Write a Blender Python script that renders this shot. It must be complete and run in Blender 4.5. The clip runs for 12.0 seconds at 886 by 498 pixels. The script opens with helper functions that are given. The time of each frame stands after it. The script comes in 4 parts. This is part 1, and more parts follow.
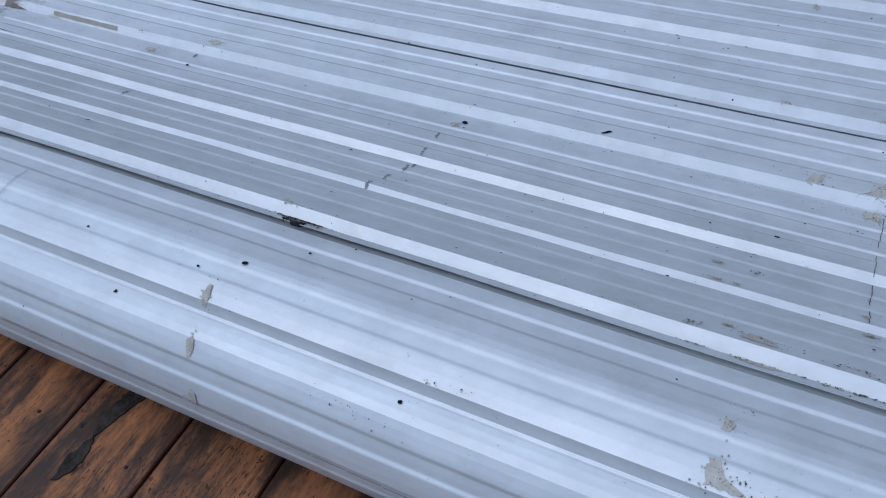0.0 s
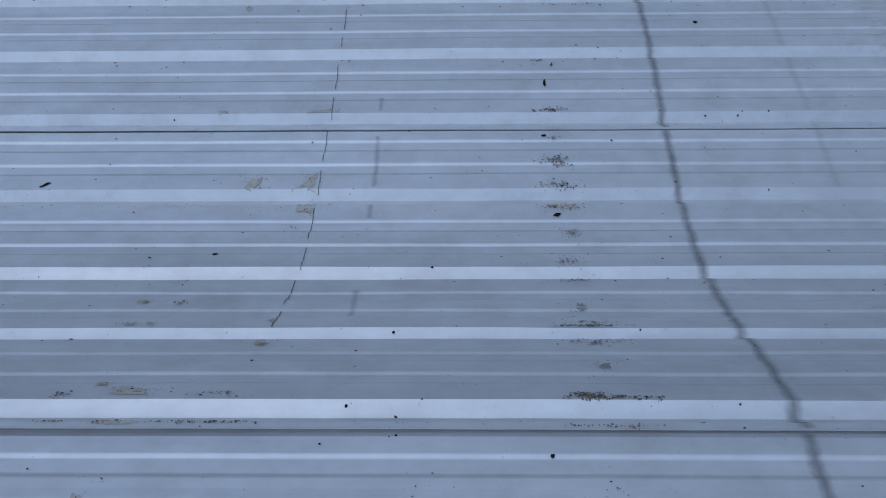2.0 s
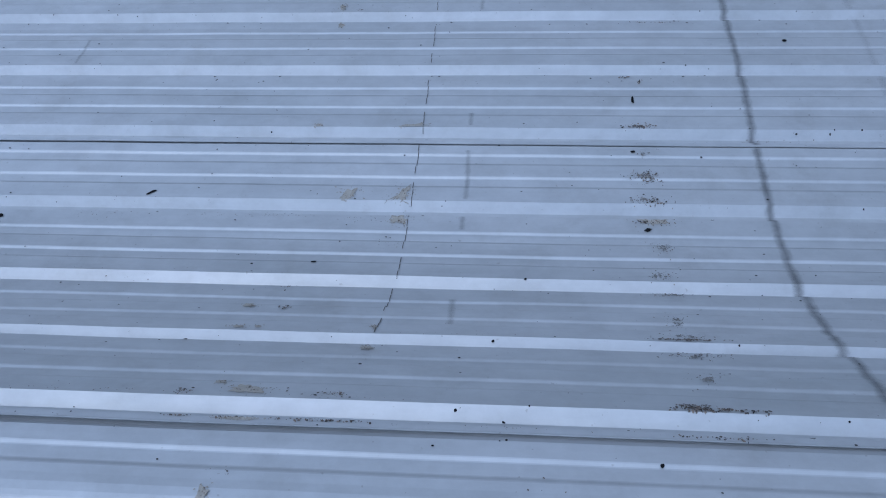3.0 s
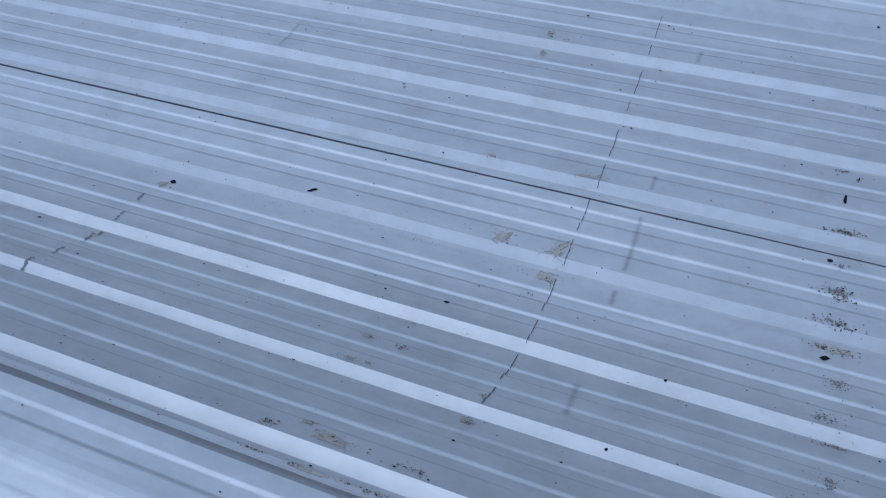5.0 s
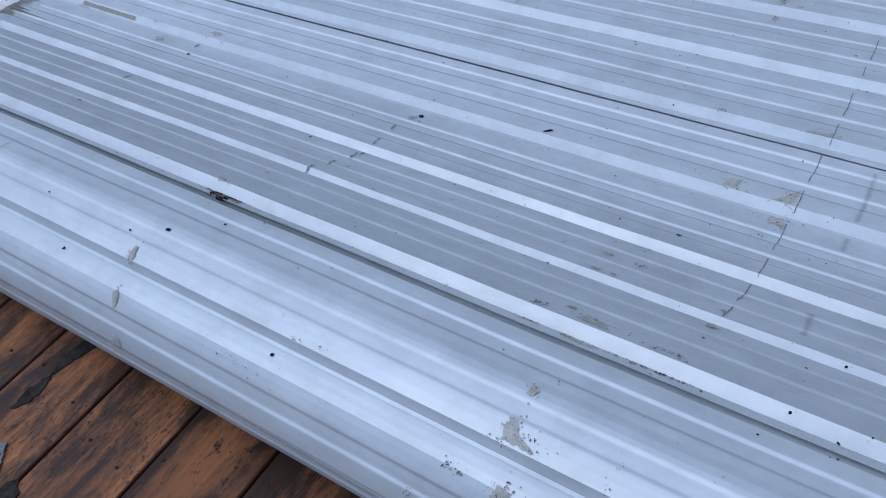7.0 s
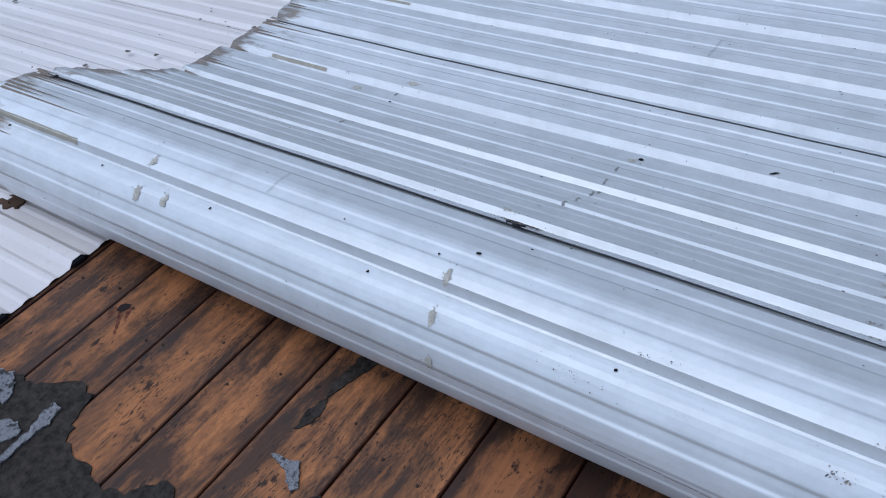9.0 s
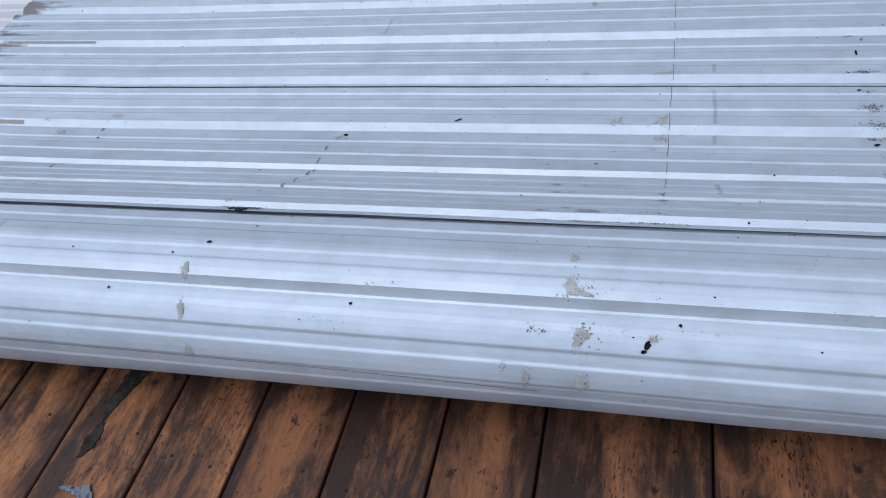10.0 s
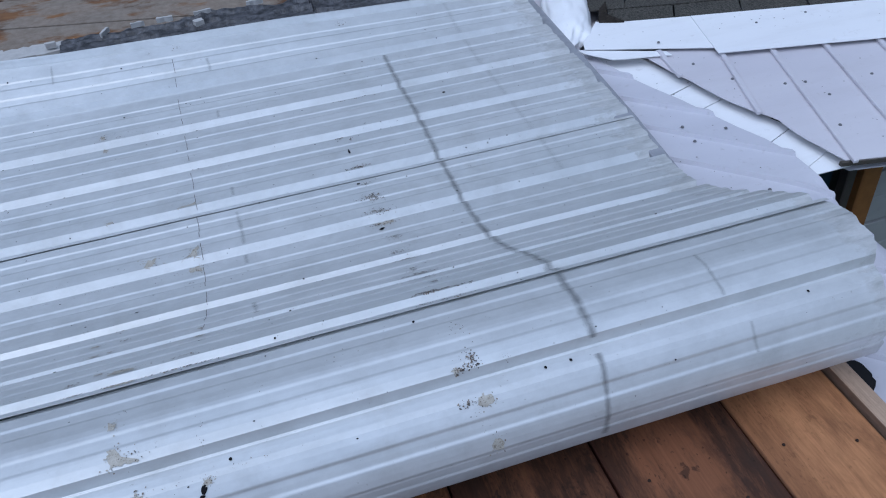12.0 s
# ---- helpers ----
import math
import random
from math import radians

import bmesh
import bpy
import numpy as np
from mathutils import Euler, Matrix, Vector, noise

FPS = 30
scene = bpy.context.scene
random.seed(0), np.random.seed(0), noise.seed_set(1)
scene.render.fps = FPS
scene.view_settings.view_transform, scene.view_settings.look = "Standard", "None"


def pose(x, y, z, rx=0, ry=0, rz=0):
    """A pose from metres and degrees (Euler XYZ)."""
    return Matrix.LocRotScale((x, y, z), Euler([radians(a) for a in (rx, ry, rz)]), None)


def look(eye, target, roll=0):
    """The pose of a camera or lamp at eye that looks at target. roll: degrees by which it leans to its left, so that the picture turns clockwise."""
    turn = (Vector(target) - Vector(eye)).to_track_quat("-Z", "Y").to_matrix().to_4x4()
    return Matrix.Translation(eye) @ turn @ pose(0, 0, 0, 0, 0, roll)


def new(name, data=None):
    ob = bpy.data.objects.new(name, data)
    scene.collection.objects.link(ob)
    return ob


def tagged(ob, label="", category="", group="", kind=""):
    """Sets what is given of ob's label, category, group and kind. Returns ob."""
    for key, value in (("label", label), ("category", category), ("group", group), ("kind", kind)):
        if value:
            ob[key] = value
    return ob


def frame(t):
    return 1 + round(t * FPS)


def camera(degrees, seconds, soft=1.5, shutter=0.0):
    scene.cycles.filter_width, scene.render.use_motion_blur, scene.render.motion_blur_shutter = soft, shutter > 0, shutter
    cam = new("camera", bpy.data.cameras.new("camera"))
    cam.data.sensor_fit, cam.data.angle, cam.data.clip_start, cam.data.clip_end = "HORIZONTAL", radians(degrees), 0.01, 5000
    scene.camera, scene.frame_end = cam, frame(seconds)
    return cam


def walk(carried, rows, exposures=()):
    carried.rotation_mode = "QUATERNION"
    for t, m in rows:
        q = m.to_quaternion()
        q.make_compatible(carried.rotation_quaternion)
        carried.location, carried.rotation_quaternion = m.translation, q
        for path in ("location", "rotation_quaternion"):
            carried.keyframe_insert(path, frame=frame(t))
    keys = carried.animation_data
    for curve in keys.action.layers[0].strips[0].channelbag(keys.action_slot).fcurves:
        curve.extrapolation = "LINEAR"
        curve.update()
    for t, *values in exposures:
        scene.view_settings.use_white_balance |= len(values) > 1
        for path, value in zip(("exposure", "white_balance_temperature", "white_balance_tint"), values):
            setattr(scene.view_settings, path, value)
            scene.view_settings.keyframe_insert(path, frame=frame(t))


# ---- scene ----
cam = camera(56.79, 12.0, soft=1.1)
PATH = [
    (0, (-0.1702, -0.6129, 1.1326), (-0.6161, 0.0860, 0.2649), -7.86),
    (0.5, (0.0014, -0.6025, 1.1473), (-0.1427, 0.1572, 0.2296), -8.14),
    (1, (0.2039, -0.5339, 1.1532), (0.2443, 0.2337, 0.2317), -5.15),
    (1.5, (0.2920, -0.4513, 1.1351), (0.3245, 0.3294, 0.2243), -1.30),
    (2, (0.2594, -0.4346, 1.1546), (0.2332, 0.3500, 0.2470), -1.56),
    (2.5, (0.2145, -0.4437, 1.1759), (0.1423, 0.3488, 0.2777), -3.10),
    (3, (0.1854, -0.4637, 1.1766), (0.0830, 0.3344, 0.2863), -4.36),
    (3.2, (0.1652, -0.4667, 1.1787), (0.0570, 0.3301, 0.2880), -4.64),
    (4.8, (0.2182, -0.3066, 1.1772), (-0.1153, 0.4405, 0.2993), -4.60),
    (5, (0.2186, -0.3064, 1.1677), (-0.1380, 0.4284, 0.2886), -4.96),
    (5.5, (0.2083, -0.3464, 1.1790), (-0.2423, 0.3335, 0.2989), -6.66),
    (6, (0.1999, -0.3753, 1.1658), (-0.3326, 0.2526, 0.2927), -7.45),
    (6.5, (0.1824, -0.4170, 1.1718), (-0.3781, 0.1884, 0.3004), -8.73),
    (7, (0.1482, -0.5647, 1.1907), (-0.3912, 0.0727, 0.3289), -10.23),
    (7.5, (0.0729, -0.6887, 1.1859), (-0.4357, -0.0272, 0.3235), -8.31),
    (7.7, (0.0358, -0.7292, 1.1877), (-0.4811, -0.0682, 0.3298), -6.76),
    (9.3, (-0.2184, -0.9890, 1.2480), (-0.8189, -0.2892, 0.4801), -10.11),
    (9.5, (-0.1744, -1.0397, 1.2503), (-0.6850, -0.2820, 0.4724), -9.81),
    (10, (-0.0417, -1.0511, 1.2703), (-0.3430, -0.2240, 0.4548), -11.09),
    (10.5, (0.0307, -1.0292, 1.3300), (-0.0881, -0.1465, 0.5259), -8.70),
    (11, (0.0547, -1.0384, 1.3505), (0.0724, -0.1201, 0.5781), -6.99),
    (11.5, (0.1130, -1.0468, 1.3424), (0.2824, -0.1336, 0.5826), -5.45),
    (12, (0.1403, -1.0607, 1.3395), (0.3852, -0.1666, 0.5775), -4.28),
]
EXPOSURES = [(0.0, -0.28, 6200, 10), (0.5, -0.47, 6050, 10), (1.0, -0.7, 5950, 10), (1.5, -0.8, 5900, 10), (2.5, -0.68, 5800, 10), (3.2, -0.59, 5720, 10), (5.0, -0.60, 5750, 10), (5.5, -0.53, 5780, 10),
             (6.5, -0.42, 5880, 10), (7.5, -0.23, 6000, 10), (9.5, -0.02, 6480, 10), (10.5, -0.05, 6400, 10), (11.0, -0.21, 6220, 10), (12.0, -0.22, 6180, 10)]
walk(cam, [(t, look(eye, target, roll)) for t, eye, target, roll in PATH], EXPOSURES)

# ---- light: a high overcast sky, brightest behind the camera ----
world = bpy.data.worlds.new("overcast")
scene.world = world
world.use_nodes = True
wn, wl = world.node_tree.nodes, world.node_tree.links
SUN_EL, SUN_AZ = 66.0, 225.0
sky = wn.new("ShaderNodeTexSky")
sky.sky_type, sky.sun_disc = "NISHITA", False
sky.sun_elevation, sky.sun_rotation = radians(SUN_EL), radians(SUN_AZ)
sky.air_density, sky.dust_density, sky.ozone_density = 1.0, 4.0, 1.0
coord = wn.new("ShaderNodeTexCoord")
toward = wn.new("ShaderNodeVectorMath")
toward.operation = "DOT_PRODUCT"
toward.inputs[1].default_value = (-0.33, -0.35, 0.88)
wl.new(coord.outputs["Generated"], toward.inputs[0])
cloud = wn.new("ShaderNodeMapRange")
cloud.interpolation_type = "SMOOTHSTEP"
cloud.inputs["From Min"].default_value, cloud.inputs["From Max"].default_value = 0.32, 0.82
cloud.inputs["To Min"].default_value, cloud.inputs["To Max"].default_value = 0.22, 2.1
wl.new(toward.outputs["Value"], cloud.inputs["Value"])
grey = wn.new("ShaderNodeMix")
grey.data_type = "RGBA"
grey.inputs["Factor"].default_value = 0.75
grey.inputs["B"].default_value = (5.3, 7.0, 10.0, 1)
wl.new(sky.outputs["Color"], grey.inputs["A"])
veil = wn.new("ShaderNodeVectorMath")
veil.operation = "SCALE"
wl.new(grey.outputs["Result"], veil.inputs[0])
wl.new(cloud.outputs["Result"], veil.inputs["Scale"])
wl.new(veil.outputs["Vector"], wn["Background"].inputs["Color"])
wn["Background"].inputs["Strength"].default_value = 0.1
sun = new("sun", bpy.data.lights.new("sun", "SUN"))
sun.data.energy, sun.data.angle, sun.data.color = 0.55, radians(60), (0.90, 0.97, 1.0)
sun.matrix_world = look((-2.5, -2.5, 8.0), (0, 0, 0))


# ---- materials ----
class Mat:
    """A node material with a principled shader and a few shorthands."""

    def __init__(self, name, rough=0.5, metal=0.0):
        self.m = bpy.data.materials.new(name)
        self.m.use_nodes = True
        self.n, self.l = self.m.node_tree.nodes, self.m.node_tree.links
        self.p = self.n["Principled BSDF"]
        self.p.inputs["Roughness"].default_value, self.p.inputs["Metallic"].default_value = rough, metal
        self.co = self.n.new("ShaderNodeTexCoord")

    def link(self, a, b):
        self.l.new(a, b)

    def noise(self, scale, stretch=(1, 1, 1), detail=5.0, rough=0.6, source="Object", shift=None, warp=0.0):
        mp = self.n.new("ShaderNodeMapping")
        mp.inputs["Scale"].default_value = stretch
        self.link(self.co.outputs[source], mp.inputs["Vector"])
        if shift is not None:
            self.link(shift, mp.inputs["Location"])
        t = self.n.new("ShaderNodeTexNoise")
        t.inputs["Scale"].default_value, t.inputs["Detail"].default_value = scale, detail
        t.inputs["Roughness"].default_value, t.inputs["Distortion"].default_value = rough, warp
        self.link(mp.outputs["Vector"], t.inputs["Vector"])
        return t.outputs["Fac"]

    def ramp(self, fac, *stops):
        r = self.n.new("ShaderNodeValToRGB")
        while len(r.color_ramp.elements) < len(stops):
            r.color_ramp.elements.new(0.5)
        for e, (at, c) in zip(r.color_ramp.elements, stops):
            e.position, e.color = at, (*c, 1) if isinstance(c, tuple) else (c, c, c, 1)
        self.link(fac, r.inputs["Fac"])
        return r.outputs["Color"]

    def mix(self, fac, a, b, how="MIX"):
        x = self.n.new("ShaderNodeMix")
        x.data_type, x.blend_type = "RGBA", how
        for key, v in (("Factor", fac), ("A", a), ("B", b)):
            if isinstance(v, (int, float)):
                x.inputs[key].default_value = v
            elif isinstance(v, tuple):
                x.inputs[key].default_value = (*v, 1)
            else:
                self.link(v, x.inputs[key])
        return x.outputs["Result"]

    def math(self, op, a, b=0.0, c=0.0):
        x = self.n.new("ShaderNodeMath")
        x.operation = op
        for k, v in enumerate((a, b, c)):
            if isinstance(v, (int, float)):
                x.inputs[k].default_value = v
            else:
                self.link(v, x.inputs[k])
        return x.outputs["Value"]

    def axis(self, k, source="Object"):
        s = self.n.new("ShaderNodeSeparateXYZ")
        self.link(self.co.outputs[source], s.inputs["Vector"])
        return s.outputs[k]

    def random(self):
        return self.n.new("ShaderNodeObjectInfo").outputs["Random"]

    def bump(self, fac, strength=0.3, depth=0.002):
        b = self.n.new("ShaderNodeBump")
        b.inputs["Strength"].default_value, b.inputs["Distance"].default_value = strength, depth
        self.link(fac, b.inputs["Height"])
        self.link(b.outputs["Normal"], self.p.inputs["Normal"])

    def colour(self, c):
        self.link(c, self.p.inputs["Base Color"])


def sheet_material():
    """Grey-white backing paint on steel, smudged, dirty where the ends were lapped."""
    m = Mat("backing_paint", 0.4, 0.34)
    m.p.inputs["Specular IOR Level"].default_value = 0.35
    base = m.ramp(m.noise(2.2, (0.5, 1, 1), 6), (0.3, (0.53, 0.55, 0.56)), (0.7, (0.61, 0.62, 0.63)))
    streak = m.ramp(m.noise(26, (0.05, 1, 1), 4), (0.35, 0.90), (0.65, 1.0))
    base = m.mix(0.6, base, streak, "MULTIPLY")
    smudge = m.ramp(m.noise(7, (1, 1, 1), 8, 0.7), (0.52, 0.0), (0.72, 1.0))
    base = m.mix(m.math("MULTIPLY", smudge, 0.42), base, (0.40, 0.40, 0.39))
    mottle = m.ramp(m.noise(19, (0.7, 1, 1), 7, 0.72), (0.36, 0.88), (0.62, 1.04))
    base = m.mix(0.7, base, mottle, "MULTIPLY")
    speck = m.ramp(m.noise(95, (1, 1, 1), 2), (0.72, 0.0), (0.76, 1.0))
    base = m.mix(m.math("MULTIPLY", speck, 0.35), base, (0.22, 0.20, 0.18))
    x = m.axis("X")
    ragged = m.noise(16, (0.30, 1, 1), 6, 0.65)
    left = m.math("ADD", m.math("MULTIPLY", m.math("ADD", x, 2.24), -5.4), m.math("MULTIPLY", m.math("SUBTRACT", ragged, 0.5), 4.2))
    left = m.ramp(left, (0.30, 0.0), (0.80, 1.0))
    base = m.mix(m.math("MULTIPLY", left, 0.85), base, m.ramp(ragged, (0.40, (0.050, 0.032, 0.022)), (0.68, (0.20, 0.145, 0.10))))
    right = m.math("ADD", m.math("MULTIPLY", m.math("SUBTRACT", x, 1.18), 9.0), m.math("MULTIPLY", m.math("SUBTRACT", m.noise(22, (0.6, 1, 1), 6, 0.65), 0.5), 3.6))
    right = m.ramp(right, (0.36, 0.0), (0.72, 1.0))
    base = m.mix(m.math("MULTIPLY", right, 0.5), base, m.ramp(m.noise(34, (0.4, 1.4, 1), 6, 0.7), (0.33, (0.13, 0.125, 0.115)), (0.62, (0.44, 0.435, 0.43))))
    m.colour(base)
    m.link(m.math("MULTIPLY", m.math("SUBTRACT", 1.0, m.math("MAXIMUM", left, m.math("MULTIPLY", right, 0.8))), 0.34), m.p.inputs["Metallic"])
    m.link(m.ramp(m.noise(9, (0.4, 1, 1), 6), (0.3, 0.36), (0.7, 0.48)), m.p.inputs["Roughness"])
    m.bump(m.noise(140, (1, 1, 1), 3), 0.05, 0.0006)
    return m.m


def white_paint(name, a, b, dirt, rough=0.4):
    m = Mat(name, rough)
    base = m.ramp(m.noise(3, (0.4, 1, 1), 6), (0.3, a), (0.7, b))
    spots = m.ramp(m.noise(30, (1, 1, 1), 6, 0.7), (0.60, 0.0), (0.75, 1.0))
    base = m.mix(m.math("MULTIPLY", spots, 0.5), base, dirt)
    wash = m.ramp(m.noise(5, (0.25, 1.5, 1), 7, 0.7), (0.5, 0.0), (0.8, 1.0))
    base = m.mix(m.math("MULTIPLY", wash, 0.25), base, dirt)
    m.colour(base)
    m.bump(m.noise(60, (1, 1, 1), 4), 0.08, 0.001)
    return m.m


def wood(name, light, dark, stained=0.5, marks=1.0):
    """Weathered roof boards: soft wet stains from the joints, fine grain, short black dashes and dark blots."""
    m = Mat(name, 0.6)
    m.p.inputs["Specular IOR Level"].default_value = 0.16
    shift = m.n.new("ShaderNodeCombineXYZ")
    rnd = m.random()
    for k, f in (("X", 37.0), ("Y", 91.0), ("Z", 13.0)):
        m.link(m.math("MULTIPLY", rnd, f), shift.inputs[k])
    off = shift.outputs["Vector"]
    grain = m.noise(170, (1, 0.03, 1), 6, 0.66, shift=off, warp=0.5)
    streak = m.noise(46, (1, 0.05, 1), 6, 0.7, shift=off, warp=0.8)
    wide = m.noise(5.5, (1.5, 0.38, 1), 9, 0.74, shift=off, warp=0.4)
    rim = m.math("ABSOLUTE", m.math("SUBTRACT", m.axis("X", "Generated"), 0.5))
    wet = m.math("ADD", wide, m.math("MULTIPLY", m.math("SUBTRACT", rim, 0.25), 0.20))
    wet = m.math("ADD", wet, m.math("MULTIPLY", m.math("SUBTRACT", streak, 0.5), 0.34))
    wet = m.ramp(wet, (0.38, 0.0), (0.57, 1.0))
    mid = tuple(0.55 * a + 0.45 * b for a, b in zip(light, dark))
    tone = m.ramp(m.noise(9, (1, 0.18, 1), 7, 0.68, shift=off), (0.38, 0.0), (0.66, 1.0))
    base = m.mix(m.math("MULTIPLY", tone, 0.5), light, mid)
    base = m.mix(m.math("MULTIPLY", wet, stained), base, dark)
    base = m.mix(0.55, base, m.ramp(grain, (0.28, 0.55), (0.68, 1.18)), "MULTIPLY")
    base = m.mix(0.4, base, m.ramp(streak, (0.34, 0.64), (0.62, 1.12)), "MULTIPLY")
    cluster = m.ramp(m.noise(8, (1, 0.6, 1), 4, 0.6, shift=off), (0.46, 0.0), (0.58, 1.0))
    tick = m.ramp(m.noise(290, (1, 0.24, 1), 2, 0.5, shift=off), (0.59, 0.0), (0.63, 1.0))
    base = m.mix(m.math("MULTIPLY", m.math("MULTIPLY", tick, cluster), 0.85 * marks), base, (0.020, 0.012, 0.009))
    soft = m.ramp(m.noise(12, (1.1, 0.5, 1), 9, 0.74, shift=off, warp=0.3), (0.50, 0.0), (0.63, 1.0))
    base = m.mix(m.math("MULTIPLY", soft, 0.72 * marks), base, (0.026, 0.018, 0.014))
    blot = m.ramp(m.noise(27, (1, 0.6, 1), 6, 0.66, shift=off, warp=0.2), (0.61, 0.0), (0.67, 1.0))
    base = m.mix(m.math("MULTIPLY", blot, 0.9 * marks), base, (0.014, 0.010, 0.009))
    spot = m.ramp(m.noise(75, (1, 0.8, 1), 3, 0.55, shift=off), (0.685, 0.0), (0.72, 1.0))
    base = m.mix(m.math("MULTIPLY", spot, 0.9 * marks), base, (0.014, 0.009, 0.007))
    edge = m.ramp(rim, (0.475, 0.0), (0.495, 1.0))
    base = m.mix(m.math("MULTIPLY", edge, 0.6), base, (0.050, 0.018, 0.013))
    base = m.mix(1.0, base, m.ramp(rnd, (0.0, 0.86), (1.0, 1.14)), "MULTIPLY")
    m.colour(base)
    m.link(m.ramp(wet, (0.0, 0.68), (1.0, 0.45)), m.p.inputs["Roughness"])
    m.bump(grain, 0.25, 0.0015)
    return m.m


def granules():
    """Pale mineral granules on old shingle, cracked and worn through in places."""
    m = Mat("grey_granules", 0.95)
    m.p.inputs["Specular IOR Level"].default_value = 0.2
    g = m.noise(420, detail=2, rough=0.7)
    base = m.ramp(g, (0.35, (0.11, 0.11, 0.115)), (0.65, (0.25, 0.25, 0.262)))
    crack = m.ramp(m.noise(110, (1, 1, 1), 3, 0.6), (0.56, 0.0), (0.62, 1.0))
    base = m.mix(m.math("MULTIPLY", crack, 0.8), base, (0.03, 0.03, 0.032))
    bare = m.ramp(m.noise(26, (1, 1, 1), 5, 0.7), (0.55, 0.0), (0.60, 1.0))
    base = m.mix(m.math("MULTIPLY", bare, 0.9), base, (0.02, 0.019, 0.018))
    m.colour(base)
    m.bump(g, 0.8, 0.003)
    return m.m


def speckled(name, a, b, scale, rough=0.9, bump=0.6, gloss=0.4):
    m = Mat(name, rough)
    m.p.inputs["Specular IOR Level"].default_value = gloss
    g = m.noise(scale, (1, 1, 1), 3, 0.7)
    wide = m.noise(9, (1, 1, 1), 5)
    m.colour(m.mix(0.5, m.ramp(g, (0.35, a), (0.65, b)), m.ramp(wide, (0.3, 0.55), (0.7, 1.1)), "MULTIPLY"))
    m.bump(g, bump, 0.003)
    return m.m


def flake(name, a, b, low, high, soft=False, dens=1.0):
    """Ragged patch: full in the middle of its little sheet, broken into flecks towards the rim."""
    m = Mat(name, 0.75)
    off = m.n.new("ShaderNodeCombineXYZ")
    rnd = m.random()
    m.link(m.math("MULTIPLY", rnd, 71.0), off.inputs["X"])
    m.link(m.math("MULTIPLY", rnd, 23.0), off.inputs["Y"])
    m.colour(m.ramp(m.noise(120, shift=off.outputs["Vector"]), (0.35, a), (0.65, b)))
    u, v = m.axis("X", "UV"), m.axis("Y", "UV")
    du, dv = m.math("SUBTRACT", u, 0.5), m.math("SUBTRACT", v, 0.5)
    r = m.math("SQRT", m.math("ADD", m.math("MULTIPLY", du, du), m.math("MULTIPLY", dv, dv)))
    if soft:
        r = m.math("ABSOLUTE", du)
    n = m.noise(45 if soft else 240, detail=5, rough=0.7, shift=off.outputs["Vector"])
    body = m.noise(75, detail=3, shift=off.outputs["Vector"])
    k = m.math("ADD", m.math("SUBTRACT", 0.5, r), m.math("MULTIPLY", m.math("SUBTRACT", n, 0.5), 0.5 if soft else 1.5))
    k = m.math("ADD", k, m.math("MULTIPLY", m.math("SUBTRACT", body, 0.5), 0.4 if soft else 1.3))
    m.link(m.math("MULTIPLY", m.ramp(k, (low, 0.0), (high, 1.0)), dens), m.p.inputs["Alpha"])
    return m.m


def plain(name, c, rough=0.6, metal=0.0):
    m = Mat(name, rough, metal)
    m.p.inputs["Specular IOR Level"].default_value = 0.2
    m.colour(m.ramp(m.noise(40), (0.3, tuple(v * 0.8 for v in c)), (0.7, c)))
    return m.m


def bare_patch():
    """Yellow-grey primer where the paint is gone, pitted and unevenly stained."""
    m = Mat("bare_primer", 0.8)
    base = m.ramp(m.noise(70, (1, 1, 1), 6, 0.7), (0.34, (0.32, 0.295, 0.25)), (0.66, (0.46, 0.43, 0.38)))
    pit = m.ramp(m.noise(420, (1, 1, 1), 3), (0.60, 0.0), (0.66, 1.0))
    m.colour(m.mix(m.math("MULTIPLY", pit, 0.7), base, (0.14, 0.11, 0.09)))
    m.bump(m.noise(300, (1, 1, 1), 4), 0.4, 0.001)
    return m.m


def chip_material():
    m = Mat("rust_chips", 0.85)
    one = m.n.new("ShaderNodeNewGeometry").outputs["Random Per Island"]
    m.colour(m.ramp(one, (0.0, (0.025, 0.022, 0.022)), (0.4, (0.09, 0.072, 0.062)), (1.0, (0.27, 0.22, 0.18))))
    return m.m


def far_board():
    """Orange-brown boards with what is left of a pale wash."""
    m = Mat("washed_board", 0.75)
    m.p.inputs["Specular IOR Level"].default_value = 0.15
    base = m.ramp(m.noise(5, (0.5, 1.4, 1), 6, 0.65), (0.32, (0.060, 0.032, 0.020)), (0.5, (0.15, 0.075, 0.038)), (0.7, (0.25, 0.125, 0.058)))
    base = m.mix(0.5, base, m.ramp(m.noise(120, (0.05, 1, 1), 4), (0.3, 0.65), (0.7, 1.1)), "MULTIPLY")
    x = m.math("MULTIPLY", m.math("ADD", m.axis("X"), 0.75), 0.9)
    pale = m.math("ADD", m.noise(4.5, (0.6, 1.2, 1), 8, 0.68), m.math("MINIMUM", m.math("MAXIMUM", x, -0.25), 0.12))
    pale = m.ramp(pale, (0.52, 0.0), (0.60, 1.0))
    base = m.mix(m.math("MULTIPLY", pale, 0.85), base, m.ramp(m.noise(30, (1, 1, 1), 6, 0.7), (0.3, (0.17, 0.14, 0.115)), (0.7, (0.27, 0.235, 0.20))))
    m.colour(base)
    m.bump(m.noise(120, (0.05, 1, 1), 4), 0.3, 0.002)
    return m.m


